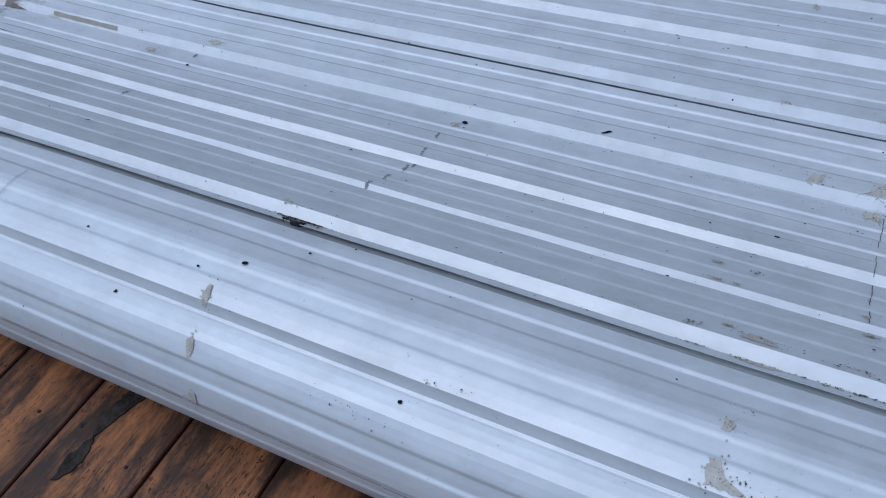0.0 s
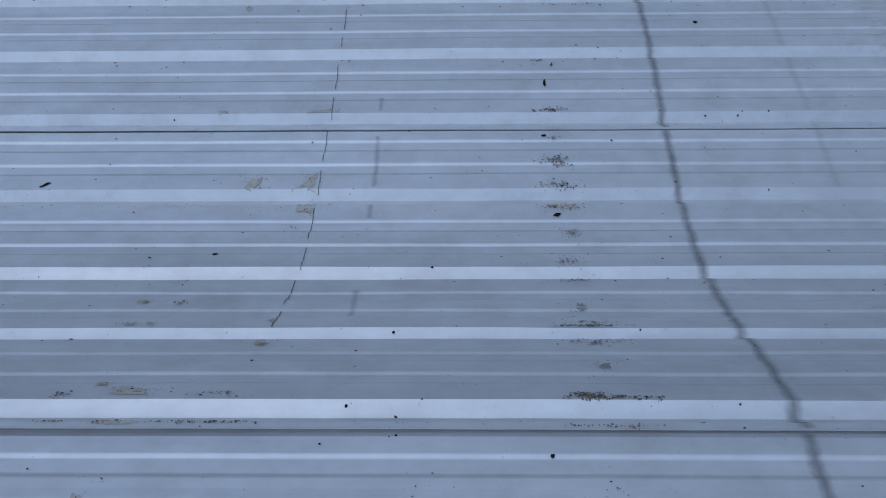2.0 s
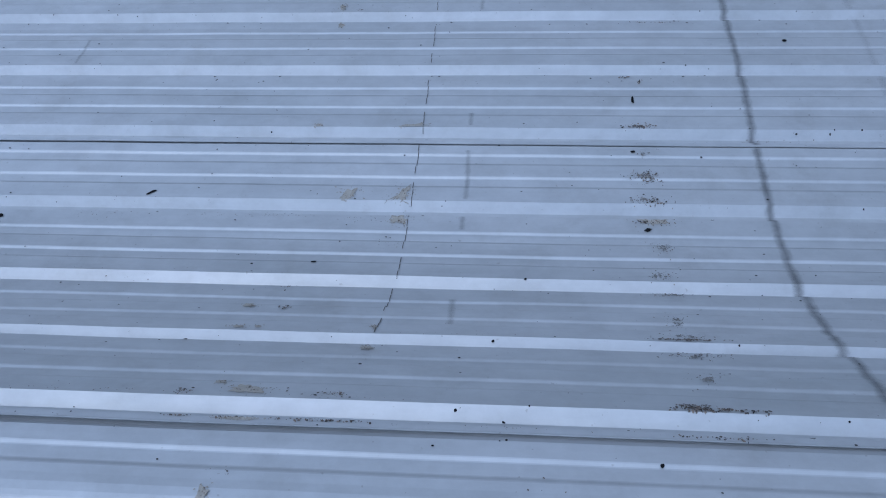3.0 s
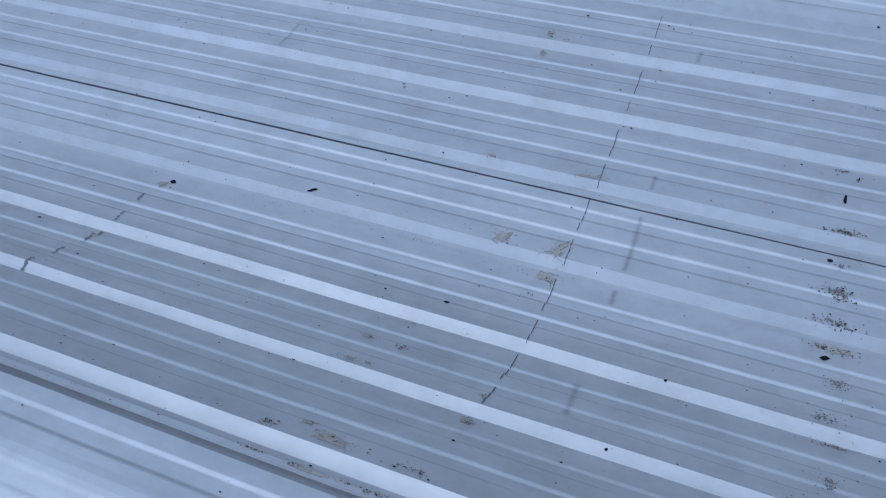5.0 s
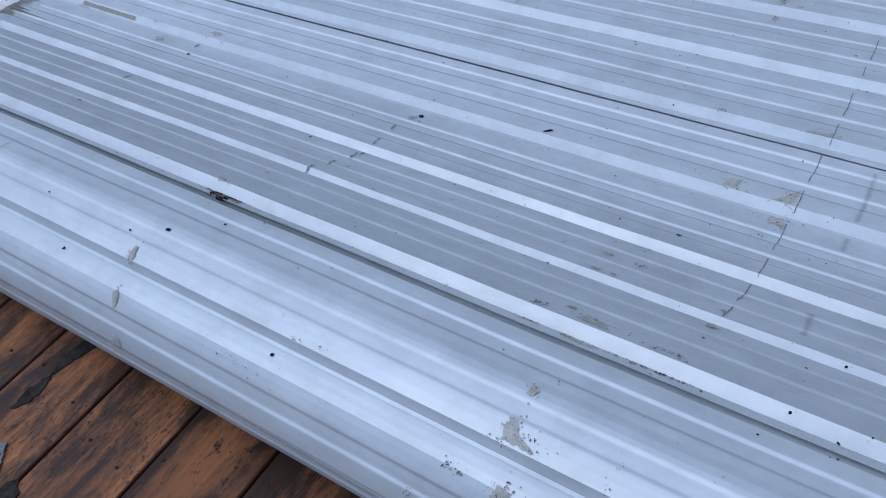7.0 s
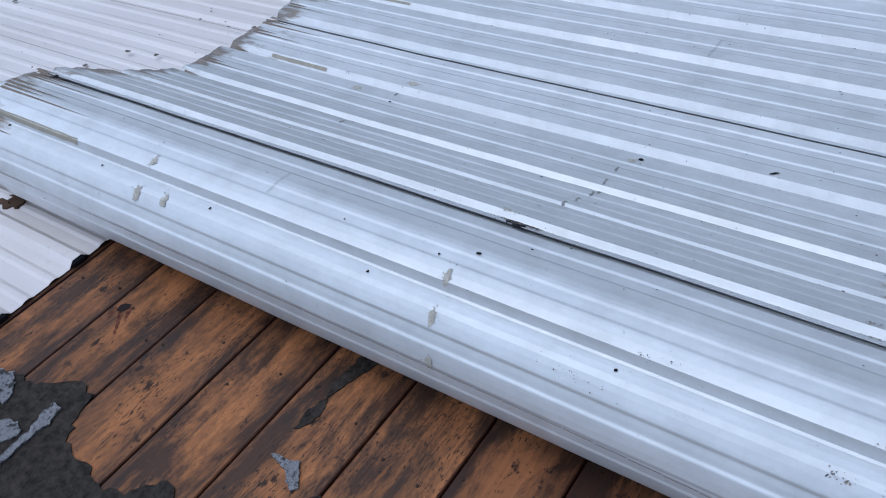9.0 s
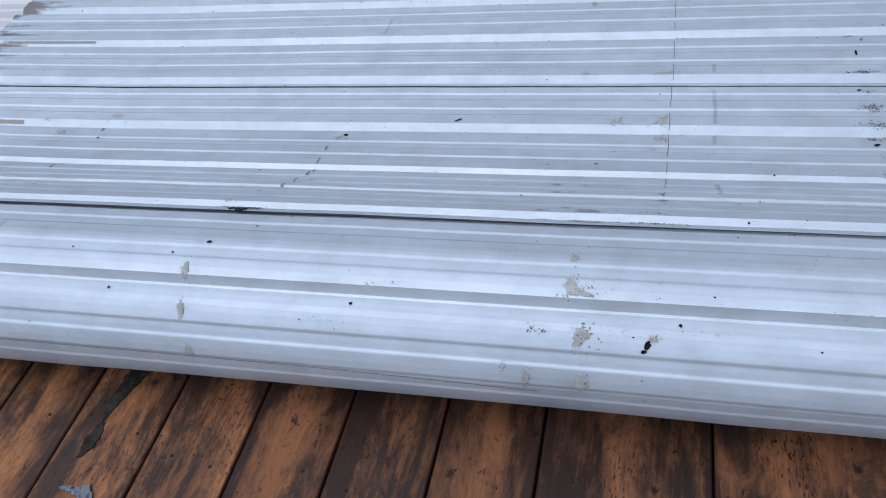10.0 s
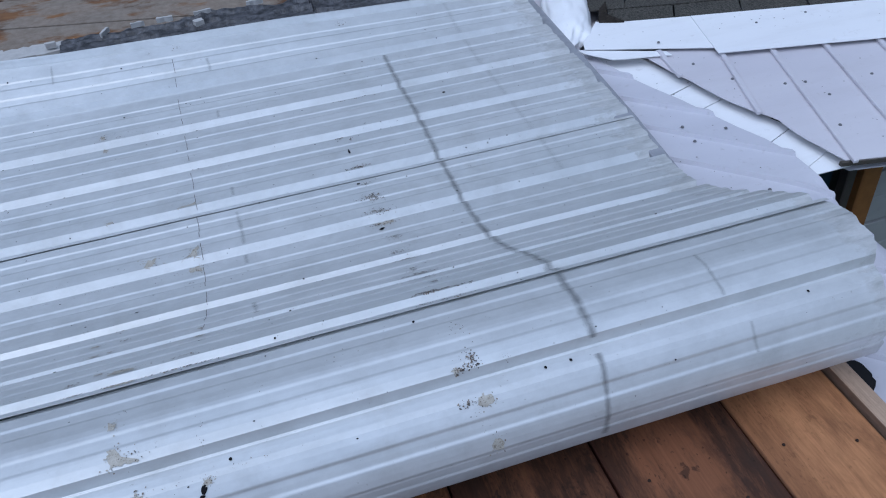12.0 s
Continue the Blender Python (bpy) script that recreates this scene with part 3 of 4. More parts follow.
# rust and black chips: x, s, length, width, how many
for k, (x, s, w, h, count) in enumerate(((-0.852, -0.0265, 0.10, 0.008, 80), (-0.815, -0.020, 0.05, 0.016, 50), (-0.060, -0.0255, 0.11, 0.005, 60), (-0.245, -0.0245, 0.03, 0.005, 24), (-0.185, -0.0245, 0.02, 0.006, 20), (0.414, 0.030, 0.030, 0.014, 60),
                                          (0.458, 0.0245, 0.10, 0.008, 110), (0.457, 0.2575, 0.095, 0.007, 110), (0.450, 0.196, 0.09, 0.010, 40), (0.455, 0.929, 0.060, 0.016, 70), (0.446, 0.648, 0.06, 0.010, 40), (0.403, -0.273, 0.024, 0.012, 40), (0.425, -0.213, 0.036, 0.010, 34), (0.434, -0.200, 0.020, 0.020, 40),
                                          (0.405, -0.216, 0.012, 0.008, 16), (-0.232, -0.272, 0.014, 0.010, 14), (-0.216, -0.274, 0.016, 0.012, 7), (0.452, 0.706, 0.075, 0.016, 60), (-0.202, 0.345, 0.026, 0.014, 26), (-0.220, 0.425, 0.014, 0.022, 10),
                                          (-0.047, 0.032, 0.034, 0.010, 34), (-0.253, 0.029, 0.022, 0.012, 30), (0.453, 0.777, 0.075, 0.030, 70), (-0.28, -0.34, 0.02, 0.02, 10), (0.587, 1.757, 0.04, 0.02, 16),
                                          (0.013, 1.772, 0.03, 0.02, 12), (-0.09, 1.764, 0.02, 0.01, 6), (-0.268, 1.392, 0.02, 0.03, 26), (-0.222, 1.380, 0.012, 0.012, 10), (0.483, 1.318, 0.03, 0.006, 16),
                                          (0.53, 1.318, 0.10, 0.005, 20), (0.434, 1.098, 0.03, 0.006, 14), (0.466, 1.080, 0.014, 0.02, 10), (0.44, -0.030, 0.09, 0.005, 40))):
    crumbs("rust_flecks", x, s, w, h, count, (0.0006, 0.0009, 0.0012, 0.0017), CHIP, 300 + k)
decal("rust_patch", 0.424, 0.029, 0.046, 0.016, RUST)
decal("rust_patch", 0.455, 0.2575, 0.090, 0.007, RUST)
decal("rust_patch", 0.455, 0.928, 0.060, 0.012, RUST)
# thin scatters of grit, thickest along the rib edges
for k, (x, s, w, h, count) in enumerate(((0.436, -0.128, 0.03, 0.045, 22), (0.428, -0.190, 0.04, 0.05, 30), (0.497, -0.214, 0.016, 0.012, 14), (-0.53, -0.275, 0.10, 0.045, 8), (-0.523, -0.215, 0.02, 0.012, 14),
                                          (-0.482, -0.209, 0.02, 0.008, 10), (-0.62, -0.285, 0.14, 0.03, 30), (-0.300, 0.651, 0.12, 0.012, 50), (-0.42, 0.652, 0.10, 0.014, 16), (-0.045, 0.580, 0.06, 0.03, 20), (-0.13, 0.645, 0.12, 0.02, 24),
                                          (-0.036, -0.196, 0.012, 0.05, 14), (0.073, -0.133, 0.010, 0.03, 6), (-0.17, -0.106, 0.04, 0.008, 10), (0.22, -0.12, 0.05, 0.05, 8), (-0.98, -0.12, 0.05, 0.05, 14),
                                          (0.72, 0.900, 0.14, 0.012, 40), (-0.55, 0.45, 0.12, 0.05, 14), (-0.64, 0.650, 0.10, 0.02, 24), (0.06, -0.262, 0.12, 0.008, 16), (-0.10, -0.266, 0.20, 0.006, 22),
                                          (0.43, -0.30, 0.04, 0.05, 16), (-0.16, -0.31, 0.03, 0.05, 12), (-0.05, 0.026, 0.25, 0.008, 30), (-0.43, 0.026, 0.30, 0.008, 26), (0.10, 0.255, 0.4, 0.01, 20),
                                          (-0.3, 0.48, 0.5, 0.012, 20), (-0.60, -0.026, 0.30, 0.006, 26), (0.2, -0.026, 0.5, 0.006, 24), (-0.75, 0.026, 0.2, 0.01, 16), (-0.2, 1.37, 0.3, 0.04, 16))):
    crumbs("grit_flecks", x, s, w, h, count, (0.0004, 0.0006, 0.0009), CHIP, 400 + k)
for x, s, w, h, count in ((0.453, 0.778, 0.065, 0.040, 50), (0.450, 0.712, 0.070, 0.026, 44), (0.464, 0.575, 0.040, 0.045, 44), (0.450, 0.492, 0.060, 0.030, 40), (0.456, 0.4245, 0.075, 0.012, 50),
                       (0.452, 0.330, 0.050, 0.050, 18), (0.455, 0.270, 0.080, 0.020, 30), (0.455, 0.188, 0.080, 0.024, 26), (0.455, 0.110, 0.050, 0.050, 16), (0.452, 0.845, 0.05, 0.03, 10)):
    crumbs("grit_flecks", x, s, w, h, count, (0.0006, 0.0009, 0.0013), CHIP, 500 + int(s * 1000))
    decal("fleck_patch", x, s, w, h, FAINT)


def bend(s):
    """The long strap line drifts a little along the ribs."""
    return float(np.interp(s, [-0.41, -0.26, -0.13, 0.0, 0.207, 0.47, 0.89, 1.15, 1.55], [-0.020, -0.010, -0.003, 0.004, 0.012, 0.018, 0.020, 0.029, 0.029]))


# dirt lines across the ribs where the sheets lay on a batten or a strap
def dirt_line(x, s0, s1, w, material, name="dirt_line"):
    m = 0.5 * (s0 + s1)
    verts, uvs, n = [], [], max(4, int((s1 - s0) / 0.003))
    over = 0.0004
    for j in range(n + 1):
        s = s0 + (s1 - s0) * j / n
        cx = x + (bend(s) if name == "strap_line" else 0.004 * noise.noise((s * 7, x, 0.5)))
        for i in range(3):
            verts.append(skin(cx + (i / 2 - 0.5) * w, s, 0.0013 + over))
            uvs.append((i / 2, s * 4))
    me = mesh_of(name, verts, [(3 * j + i, 3 * j + i + 1, 3 * j + i + 4, 3 * j + i + 3) for j in range(n) for i in range(2)], material)
    layer = me.uv_layers.new(name="UVMap")
    for loop in me.loops:
        layer.data[loop.index].uv = uvs[loop.vertex_index]
    return put(name, me, owner(m))


flats = list(zip(RIBS, RIBS[1:]))
for a, b in ((-0.42, -0.252), (-0.222, -0.040), (-0.033, 0.864), (0.872, 1.55)):
    dirt_line(0.668, a, b, 0.026 if a > -0.3 else 0.019, DIRT, "strap_line")
for x, a, b in ((0.086, 0.705, 0.850), (0.085, 0.618, 0.655), (0.083, 0.292, 0.392), (0.089, 0.928, 0.972), (0.094, 1.375, 1.42), (0.100, 1.64, 1.70)):
    dirt_line(x, a, b, 0.018, SMEAR)
for a, b in flats[5:10]:
    dirt_line(1.0, a + 0.03, b - 0.015, 0.03, FADED)
for x, s0, s1 in ((-1.358, -0.175, -0.105), (0.932, -0.215, -0.10), (0.963, -0.335, -0.275), (-0.408, 1.70, 1.78), (-0.905, 1.15, 1.25)):
    dirt_line(x, s0, s1, 0.014, SMEAR)
for x, s in ((-0.909, 0.566), (-0.905, 0.497), (-0.886, 0.424), (-0.892, 0.395), (-0.894, 0.328), (-0.891, 0.247), (-1.650, 0.400), (-1.655, 0.655)):
    decal("dirt_dash", x, s, 0.010, 0.044, DASH, turn=0.15)

# thin brown line in the crease along the roll's front
CREASE = plain("crease_brown", (0.20, 0.165, 0.145), 0.7)
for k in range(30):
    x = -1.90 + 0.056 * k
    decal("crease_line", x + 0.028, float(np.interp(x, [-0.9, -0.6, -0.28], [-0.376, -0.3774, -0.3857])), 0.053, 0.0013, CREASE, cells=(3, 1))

# the thin score line, broken at the ribs
for k, s in enumerate(np.arange(0.262, 1.735, 0.022)):
    if k % 5 != 3 and groove(float(s)) < 0.004:
        cx = float(np.interp(s, [0.257, 0.44, 0.79, 0.967, 1.37, 1.47, 1.72], [-0.032, -0.027, -0.023, -0.018, -0.019, -0.022, -0.013]))
        decal("score_mark", cx + 0.0012 * math.sin(k * 1.3), float(s), 0.0014, 0.020, SCORE, cells=(1, 3))


def hole(x, s, r=0.0045, long=1.0, turn=0.0, seed=0):
    """A torn screw hole: an uneven dark opening with a burred rim."""
    rnd = random.Random(seed)
    over = 0.0017
    rim, n = [], 9
    c, d = math.cos(turn), math.sin(turn)
    for k in range(n):
        q, a = r * rnd.uniform(0.75, 1.25), 2 * math.pi * k / n
        u, v = q * long * math.cos(a), q * math.sin(a)
        rim.append(skin(x + u * c - v * d, s + u * d + v * c, over))
    me = mesh_of("screw_hole", [skin(x, s, over)] + rim, [(0, 1 + k, 1 + (k + 1) % n) for k in range(n)], BLACK)
    return put("screw_hole", me, owner(s))


HOLES = [(x, -0.018) for x in (-2.10, -1.60, -1.058, -0.564, -0.013, 0.552, 1.15)]
HOLES += [(x, -0.250) for x in (-1.843, -1.474, -1.047, -0.555, 0.002, 0.558, 0.607, 1.101)]
HOLES += [(x, 0.885) for x in (-1.62, -1.077, -0.553, -0.007, 0.566, 1.12)] + [(x, 1.101) for x in (-1.6, -1.1, -0.537, -0.377, 0.005, 0.565)]
HOLES += [(x, 0.659) for x in (-1.468, 0.003, 0.571, -0.547)] + [(x, 1.324) for x in (-1.1, -0.56, 0.02, 0.57)]
HOLES += [(x, 1.565) for x in (-0.547, 0.018, 0.581)] + [(-0.548, 1.737), (0.587, 1.750), (-0.198, 1.485), (-0.185, 1.72), (0.466, 1.602)]
for k, (x, s) in enumerate(HOLES):
    hole(x, s, 0.0030, seed=k)
for k, (x, s, r, g, a) in enumerate(((-0.876, 0.638, 0.0055, 1.3, 0.3), (-0.575, 0.715, 0.0034, 3.4, 0.64), (-0.047, -0.285, 0.0046, 1.7, 1.2), (-0.053, -0.297, 0.0036, 1.4, 0.2),
                                     (0.4445, 1.017, 0.0032, 4.2, 1.55), (0.444, 0.625, 0.0048, 1.6, 0.4), (0.433, 0.850, 0.0038, 1.3, 0), (-0.030, 0.123, 0.0024, 1, 0), (-0.863, -0.142, 0.0036, 1.4, 0),
                                     (-0.929, -0.171, 0.0022, 1.3, 0), (0.818, 1.240, 0.005, 1.2, 0), (0.366, -0.072, 0.0024, 1.2, 1), (-0.790, -0.082, 0.0022, 1.3, 0), (-0.890, 0.127, 0.0032, 1.8, 0.3),
                                     (-1.490, 0.146, 0.0036, 1.4, 0), (-1.034, 0.416, 0.003, 1.3, 0), (-1.645, 0.606, 0.0035, 1.3, 0), (-0.322, 0.206, 0.0024, 1.4, 0), (-0.19, 0.514, 0.0040, 1.6, 0.1),
                                     (-0.301, -0.015, 0.002, 1.4, 0), (-2.242, -0.241, 0.004, 1.2, 0), (-0.862, -0.0265, 0.0035, 5, 0.1), (-0.822, -0.0245, 0.0032, 6, 0.05), (-0.846, -0.034, 0.0045, 3.5, 0.1), (-0.868, -0.031, 0.0040, 2.2, 0.4))):
    hole(x, s, r, g, a, 90 + k)

# loose dark specks, too many to count
rnd = random.Random(11)
verts, faces = [], []
for k in range(1300):
    x, s = rnd.uniform(-2.2, 1.2), rnd.uniform(-0.40, 1.75)
    if k < 300:
        x, s = rnd.gauss(0, 1.0), rnd.choice(RIBS[1:9]) + rnd.choice((-1, 1)) * rnd.uniform(0.02, 0.04)
    if not -2.3 < x < 1.2 or s < -0.42 or (s < -0.05 and k % 3):
        continue
    r = rnd.choice((0.0005, 0.0006, 0.0008, 0.0012, 0.0017)) * rnd.uniform(0.7, 1.2)
    i = len(verts)
    for q in range(6):
        a, e = q * math.pi / 3, r * rnd.uniform(0.6, 1.3)
        verts.append(skin(x + 1.3 * e * math.cos(a), s + e * math.sin(a), 0.0016))
    faces.append(tuple(range(i, i + 6)))
put("specks", mesh_of("specks", verts, faces, BLACK), middle, kind="stuff")

# dark tears and stains running in from the left end along the ribs
def wedge(x0, x1, s, wide, tip, material, label=""):
    vs, n = [], 18
    for k in range(n + 1):
        f = k / n
        x, w = x0 + (x1 - x0) * f, (wide + (tip - wide) * f) * (1 + 0.25 * noise.noise((f * 9, s * 40, 1.0)))
        vs += [skin(x, s - w / 2, 0.0018), skin(x, s, 0.0018), skin(x, s + w / 2, 0.0018)]
    faces = [(3 * k + i, 3 * k + 3 + i, 3 * k + 4 + i, 3 * k + 1 + i) for k in range(n) for i in range(2)]
    return put("stain", mesh_of("stain", vs, faces, material), owner(s), label)


TEAR = plain("dark_tear", (0.21, 0.165, 0.13), 0.8)
wedge(-2.38, -1.958, -0.2195, 0.014, 0.0135, STRIP, "olive stain along the rib wall")
for x0, x1, s, w in ((-2.38, -1.99, -0.148, 0.018), (-2.39, -2.12, -0.120, 0.022), (-2.38, -2.03, -0.372, 0.010), (-2.39, -2.20, -0.265, 0.024), (-2.38, -2.045, -0.068, 0.012), (-2.38, -2.10, -0.050, 0.016),
                     (-2.38, -2.16, 0.780, 0.020), (-2.38, -2.236, 0.665, 0.026), (-2.38, -2.20, 0.55, 0.020), (-2.39, -2.12, 0.84, 0.022),
                     (-2.39, -2.20, 0.97, 0.018), (-2.38, -2.20, 1.05, 0.014), (-2.38, -2.22, 0.45, 0.016), (-2.38, -2.20, 1.18, 0.016)):
    wedge(x0, x1, s, 0.40 * w, 0.0005, TEAR)
    wedge(x0, x0 + 0.45 * (x1 - x0), s + 0.75 * w, 0.5 * w, 0.0005, TEAR)
wedge(-2.21, -1.968, 0.692, 0.008, 0.008, STRIP)
wedge(-2.30, -1.945, 0.452, 0.006, 0.005, STRIP)
wedge(-2.32, -1.960, 1.140, 0.006, 0.005, STRIP)
hole(-2.30, -0.043, 0.010, 1.6, 0.2, 301)


# ---- setting: ground and the house under the roof ----
grass = speckled("grass", (0.03, 0.06, 0.02), (0.09, 0.13, 0.05), 8, 0.95, 0.5)
put("ground", mesh_of("ground", [(-900, -900, -3.2), (900, -900, -3.2), (900, 900, -3.2), (-900, 900, -3.2)], [(0, 1, 2, 3)], grass), None, "mown green lawn round the house", "ground", kind="structure")
SIDING = white_paint("siding_paint", (0.30, 0.30, 0.30), (0.36, 0.36, 0.36), (0.2, 0.19, 0.18), 0.6)
for name, x0, x1, y0, y1 in (("wall_south", -5.0, 1.2, -3.0, -2.88), ("wall_north", -5.0, 1.2, 3.4, 3.52), ("wall_west", -5.12, -5.0, -3.0, 3.52), ("wall_east", 1.08, 1.2, -2.88, 3.4)):
    part(name, box_bm(x0, x1, y0, y1, -3.2, -0.06, 0.0), SIDING, None, "grey board siding under the roof", category="wall", kind="structure")

deck = put("roof_deck", mesh_of("roof_deck", [(-5, -3, -0.05), (1.2, -3, -0.05), (1.2, 3.5, -0.05), (-5, 3.5, -0.05)], [(0, 1, 2, 3)], TAR), None,
           "bare orange-brown board roof deck with black stains", "roof deck", kind="structure")
EDGES = [-1.945, -1.750, -1.555, -1.363, -1.177, -0.977, -0.789, -0.605, -0.413, -0.2245, 0.071, 0.362, 0.659, 0.957, 1.203]
EDGES = [-1.945 - 0.195 * k for k in range(15, 0, -1)] + EDGES
for k, (a, b) in enumerate(zip(EDGES, EDGES[1:])):
    rnd = random.Random(k)
    gap = 0.0018 + 0.0012 * rnd.random()
    fresh = a > 0.9
    z = -0.015 + rnd.uniform(-0.0012, 0.0012)
    bm = box_bm(a + gap, b - gap, -3.0, 1.9, -0.037, z, 0.0022)
    part("board", bm, FRESH if fresh else DARKBOARD if a > 0.3 else REDBOARD if a > -0.8 else BOARD, deck)

# nail heads with their dark rings
rnd = random.Random(5)
nail = bmesh.new()
bmesh.ops.create_cone(nail, cap_ends=True, segments=8, radius1=0.0036, radius2=0.0030, depth=0.002)
nail_me = bpy.data.meshes.new("nail_head")
nail.to_mesh(nail_me)
nail.free()
nail_me.materials.append(plain("nail_rust", (0.035, 0.022, 0.016), 0.8))
for a, b in list(zip(EDGES, EDGES[1:]))[15:]:
    for y in (-0.33, -0.95):
        for f in (0.2, 0.78):
            put("nail_head", nail_me, deck, at=Matrix.Translation((a + (b - a) * f + rnd.uniform(-0.02, 0.02), y + rnd.uniform(-0.05, 0.05), -0.0135)))


# ---- what is left of the old covering on the deck ----
SINK = Matrix.Translation((0, 0, -0.005))
part("tar_paper", slab_bm(ragged([(-1.97, -0.600), (-1.83, -0.60), (-1.759, -0.577), (-1.731, -0.587), (-1.681, -0.557), (-1.616, -0.523), (-1.563, -0.534), (-1.543, -0.586), (-1.508, -0.632), (-1.451, -0.648), (-1.410, -0.651),
     (-1.347, -0.665), (-1.305, -0.653), (-1.289, -0.628), (-1.249, -0.587), (-1.215, -0.600), (-1.18, -0.66), (-1.17, -0.95), (-1.97, -0.98)], 0.006, 0.014, 3), -0.009, -0.0065), TAR, None, "torn black tar paper stuck to the boards", category="tar paper", at=SINK)
part("tar_scrap", slab_bm(ragged([(-1.112, -0.13), (-1.068, -0.13), (-1.070, -0.166), (-1.097, -0.244), (-1.108, -0.290), (-1.095, -0.315), (-1.098, -0.360), (-1.117, -0.380), (-1.123, -0.336), (-1.112, -0.296), (-1.122, -0.263), (-1.119, -0.215)], 0.003, 0.009, 4), -0.009, -0.0068),
     TAR, None, "long black tar paper shred on the boards", category="tar scrap", at=SINK)
part("tar_scrap", slab_bm(ragged([(-0.992, -0.482), (-0.976, -0.469), (-0.955, -0.484), (-0.942, -0.53), (-0.945, -0.62), (-0.995, -0.60), (-0.985, -0.53)], 0.003, 0.010, 5), -0.009, -0.0068),
     TAR, None, "black tar paper tab on the boards", category="tar scrap", at=SINK)
part("shingle_remnant", slab_bm(ragged([(-1.97, -0.612), (-1.933, -0.603), (-1.824, -0.598), (-1.768, -0.581), (-1.723, -0.612), (-1.716, -0.632), (-1.726, -0.649), (-1.721, -0.681), (-1.680, -0.672), (-1.632, -0.656), (-1.606, -0.675), (-1.620, -0.700), (-1.650, -0.735), (-1.680, -0.80), (-1.97, -0.90)], 0.007, 0.009, 6), -0.0062, -0.0022),
     GRIT, None, "grey granule-covered shingle remnant on tar paper", category="shingle", at=SINK)
part("shingle_remnant", slab_bm(ragged([(-1.612, -0.583), (-1.587, -0.587), (-1.571, -0.628), (-1.584, -0.652), (-1.579, -0.703), (-1.578, -0.827), (-1.599, -0.814), (-1.590, -0.750), (-1.600, -0.660), (-1.613, -0.612)], 0.004, 0.009, 7), -0.0062, -0.001),
     GRIT, None, "narrow grey shingle sliver on tar paper", category="shingle", at=SINK)
part("shingle_scrap", slab_bm(ragged([(-1.117, -0.449), (-1.098, -0.440), (-1.075, -0.441), (-1.055, -0.433), (-1.040, -0.452), (-1.019, -0.477), (-1.030, -0.490), (-1.042, -0.482), (-1.071, -0.460), (-1.090, -0.456)], 0.002, 0.008, 8), -0.0085, -0.0040),
     GRIT, None, "small torn grey shingle scrap on the boards", category="shingle", at=SINK)
KNOT = speckled("knot_wood", (0.060, 0.018, 0.012), (0.20, 0.070, 0.036), 90, 0.7, 0.3, 0.1)
part("knot", slab_bm(ragged([(-1.726, -0.338), (-1.730, -0.315), (-1.708, -0.308), (-1.700, -0.322), (-1.709, -0.338)], 0.003, 0.006, 9), -0.0115, -0.0096), plain("knot_hole", (0.014, 0.008, 0.006), 0.8), deck, at=SINK)
for a, b, w in (((-1.716, -0.335), (-1.664, -0.392), 0.007), ((-1.702, -0.318), (-1.678, -0.352), 0.006), ((-1.733, -0.334), (-1.722, -0.372), 0.005)):
    part("resin_streak", slab_bm(ragged([(a[0] - w, a[1]), (a[0] + w, a[1] + 0.004), (b[0] + 0.002, b[1]), (b[0] - 0.002, b[1] - 0.003)], 0.002, 0.006, int(w * 1000)), -0.0115, -0.0098), KNOT, deck, at=SINK)


# ---- the standing roof to the left, ribs up ----
def ribbed(name, x0, x1, y0, y1, z, material, label, first, rib=0.02):
    """A ribbed sheet in plan, ribs along x every nine inches with two low ones between."""
    marks = {y0: 0.0, y1: 0.0}
    c = first
    while c < y1 + 0.3:
        for d, h in ((-0.030, 0), (-0.013, rib), (0.013, rib), (0.030, 0), (0.060, 0), (0.070, 0.004), (0.082, 0.004), (0.092, 0), (0.136, 0), (0.146, 0.004), (0.158, 0.004), (0.168, 0)):
            if y0 < c + d < y1:
                marks[c + d] = h
        c += 0.2286
    ys, cols = sorted(marks), 12
    verts = []
    for up in (0.0, -0.001):
        for y in ys:
            for k in range(cols + 1):
                x = x0 + (x1 - x0) * k / cols
                verts.append((x, y, z + marks[y] + up + 0.002 * noise.noise((x * 2, y * 4, 1.0))))
    w, n = cols + 1, len(ys) * (cols + 1)
    faces = []
    for r in range(len(ys) - 1):
        for k in range(cols):
            i = r * w + k
            faces += [(i, i + 1, i + w + 1, i + w), (n + i, n + i + w, n + i + w + 1, n + i + 1)]
        faces += [(r * w + cols, n + r * w + cols, n + (r + 1) * w + cols, (r + 1) * w + cols), (r * w, (r + 1) * w, n + (r + 1) * w, n + r * w)]
    return put(name, mesh_of(name, verts, faces, material), None, label, "roof panel", "standing roof panels")


FIRST = -0.960
for k in range(5):
    y0 = FIRST - 0.04 + 0.9144 * k
    ribbed("standing_roof_panel", -5.0, -1.955 if k == 0 else -2.05, y0, y0 + 0.9144 - 0.003, -0.010, ROOF, "pinkish white ribbed steel roof panel still fixed to the roof", FIRST + 0.9144 * k, 0.016 if k == 0 else 0.011)
for y in (-0.274, -0.503, -0.731):
    bm = box_bm(-1.972, -1.949, y - 0.020, y + 0.020, -0.0145, 0.002, 0.004)
    part("foam_closure", bm, FOAM, None, "black foam closure strip under a roof rib", category="closure strip", group="foam closures")

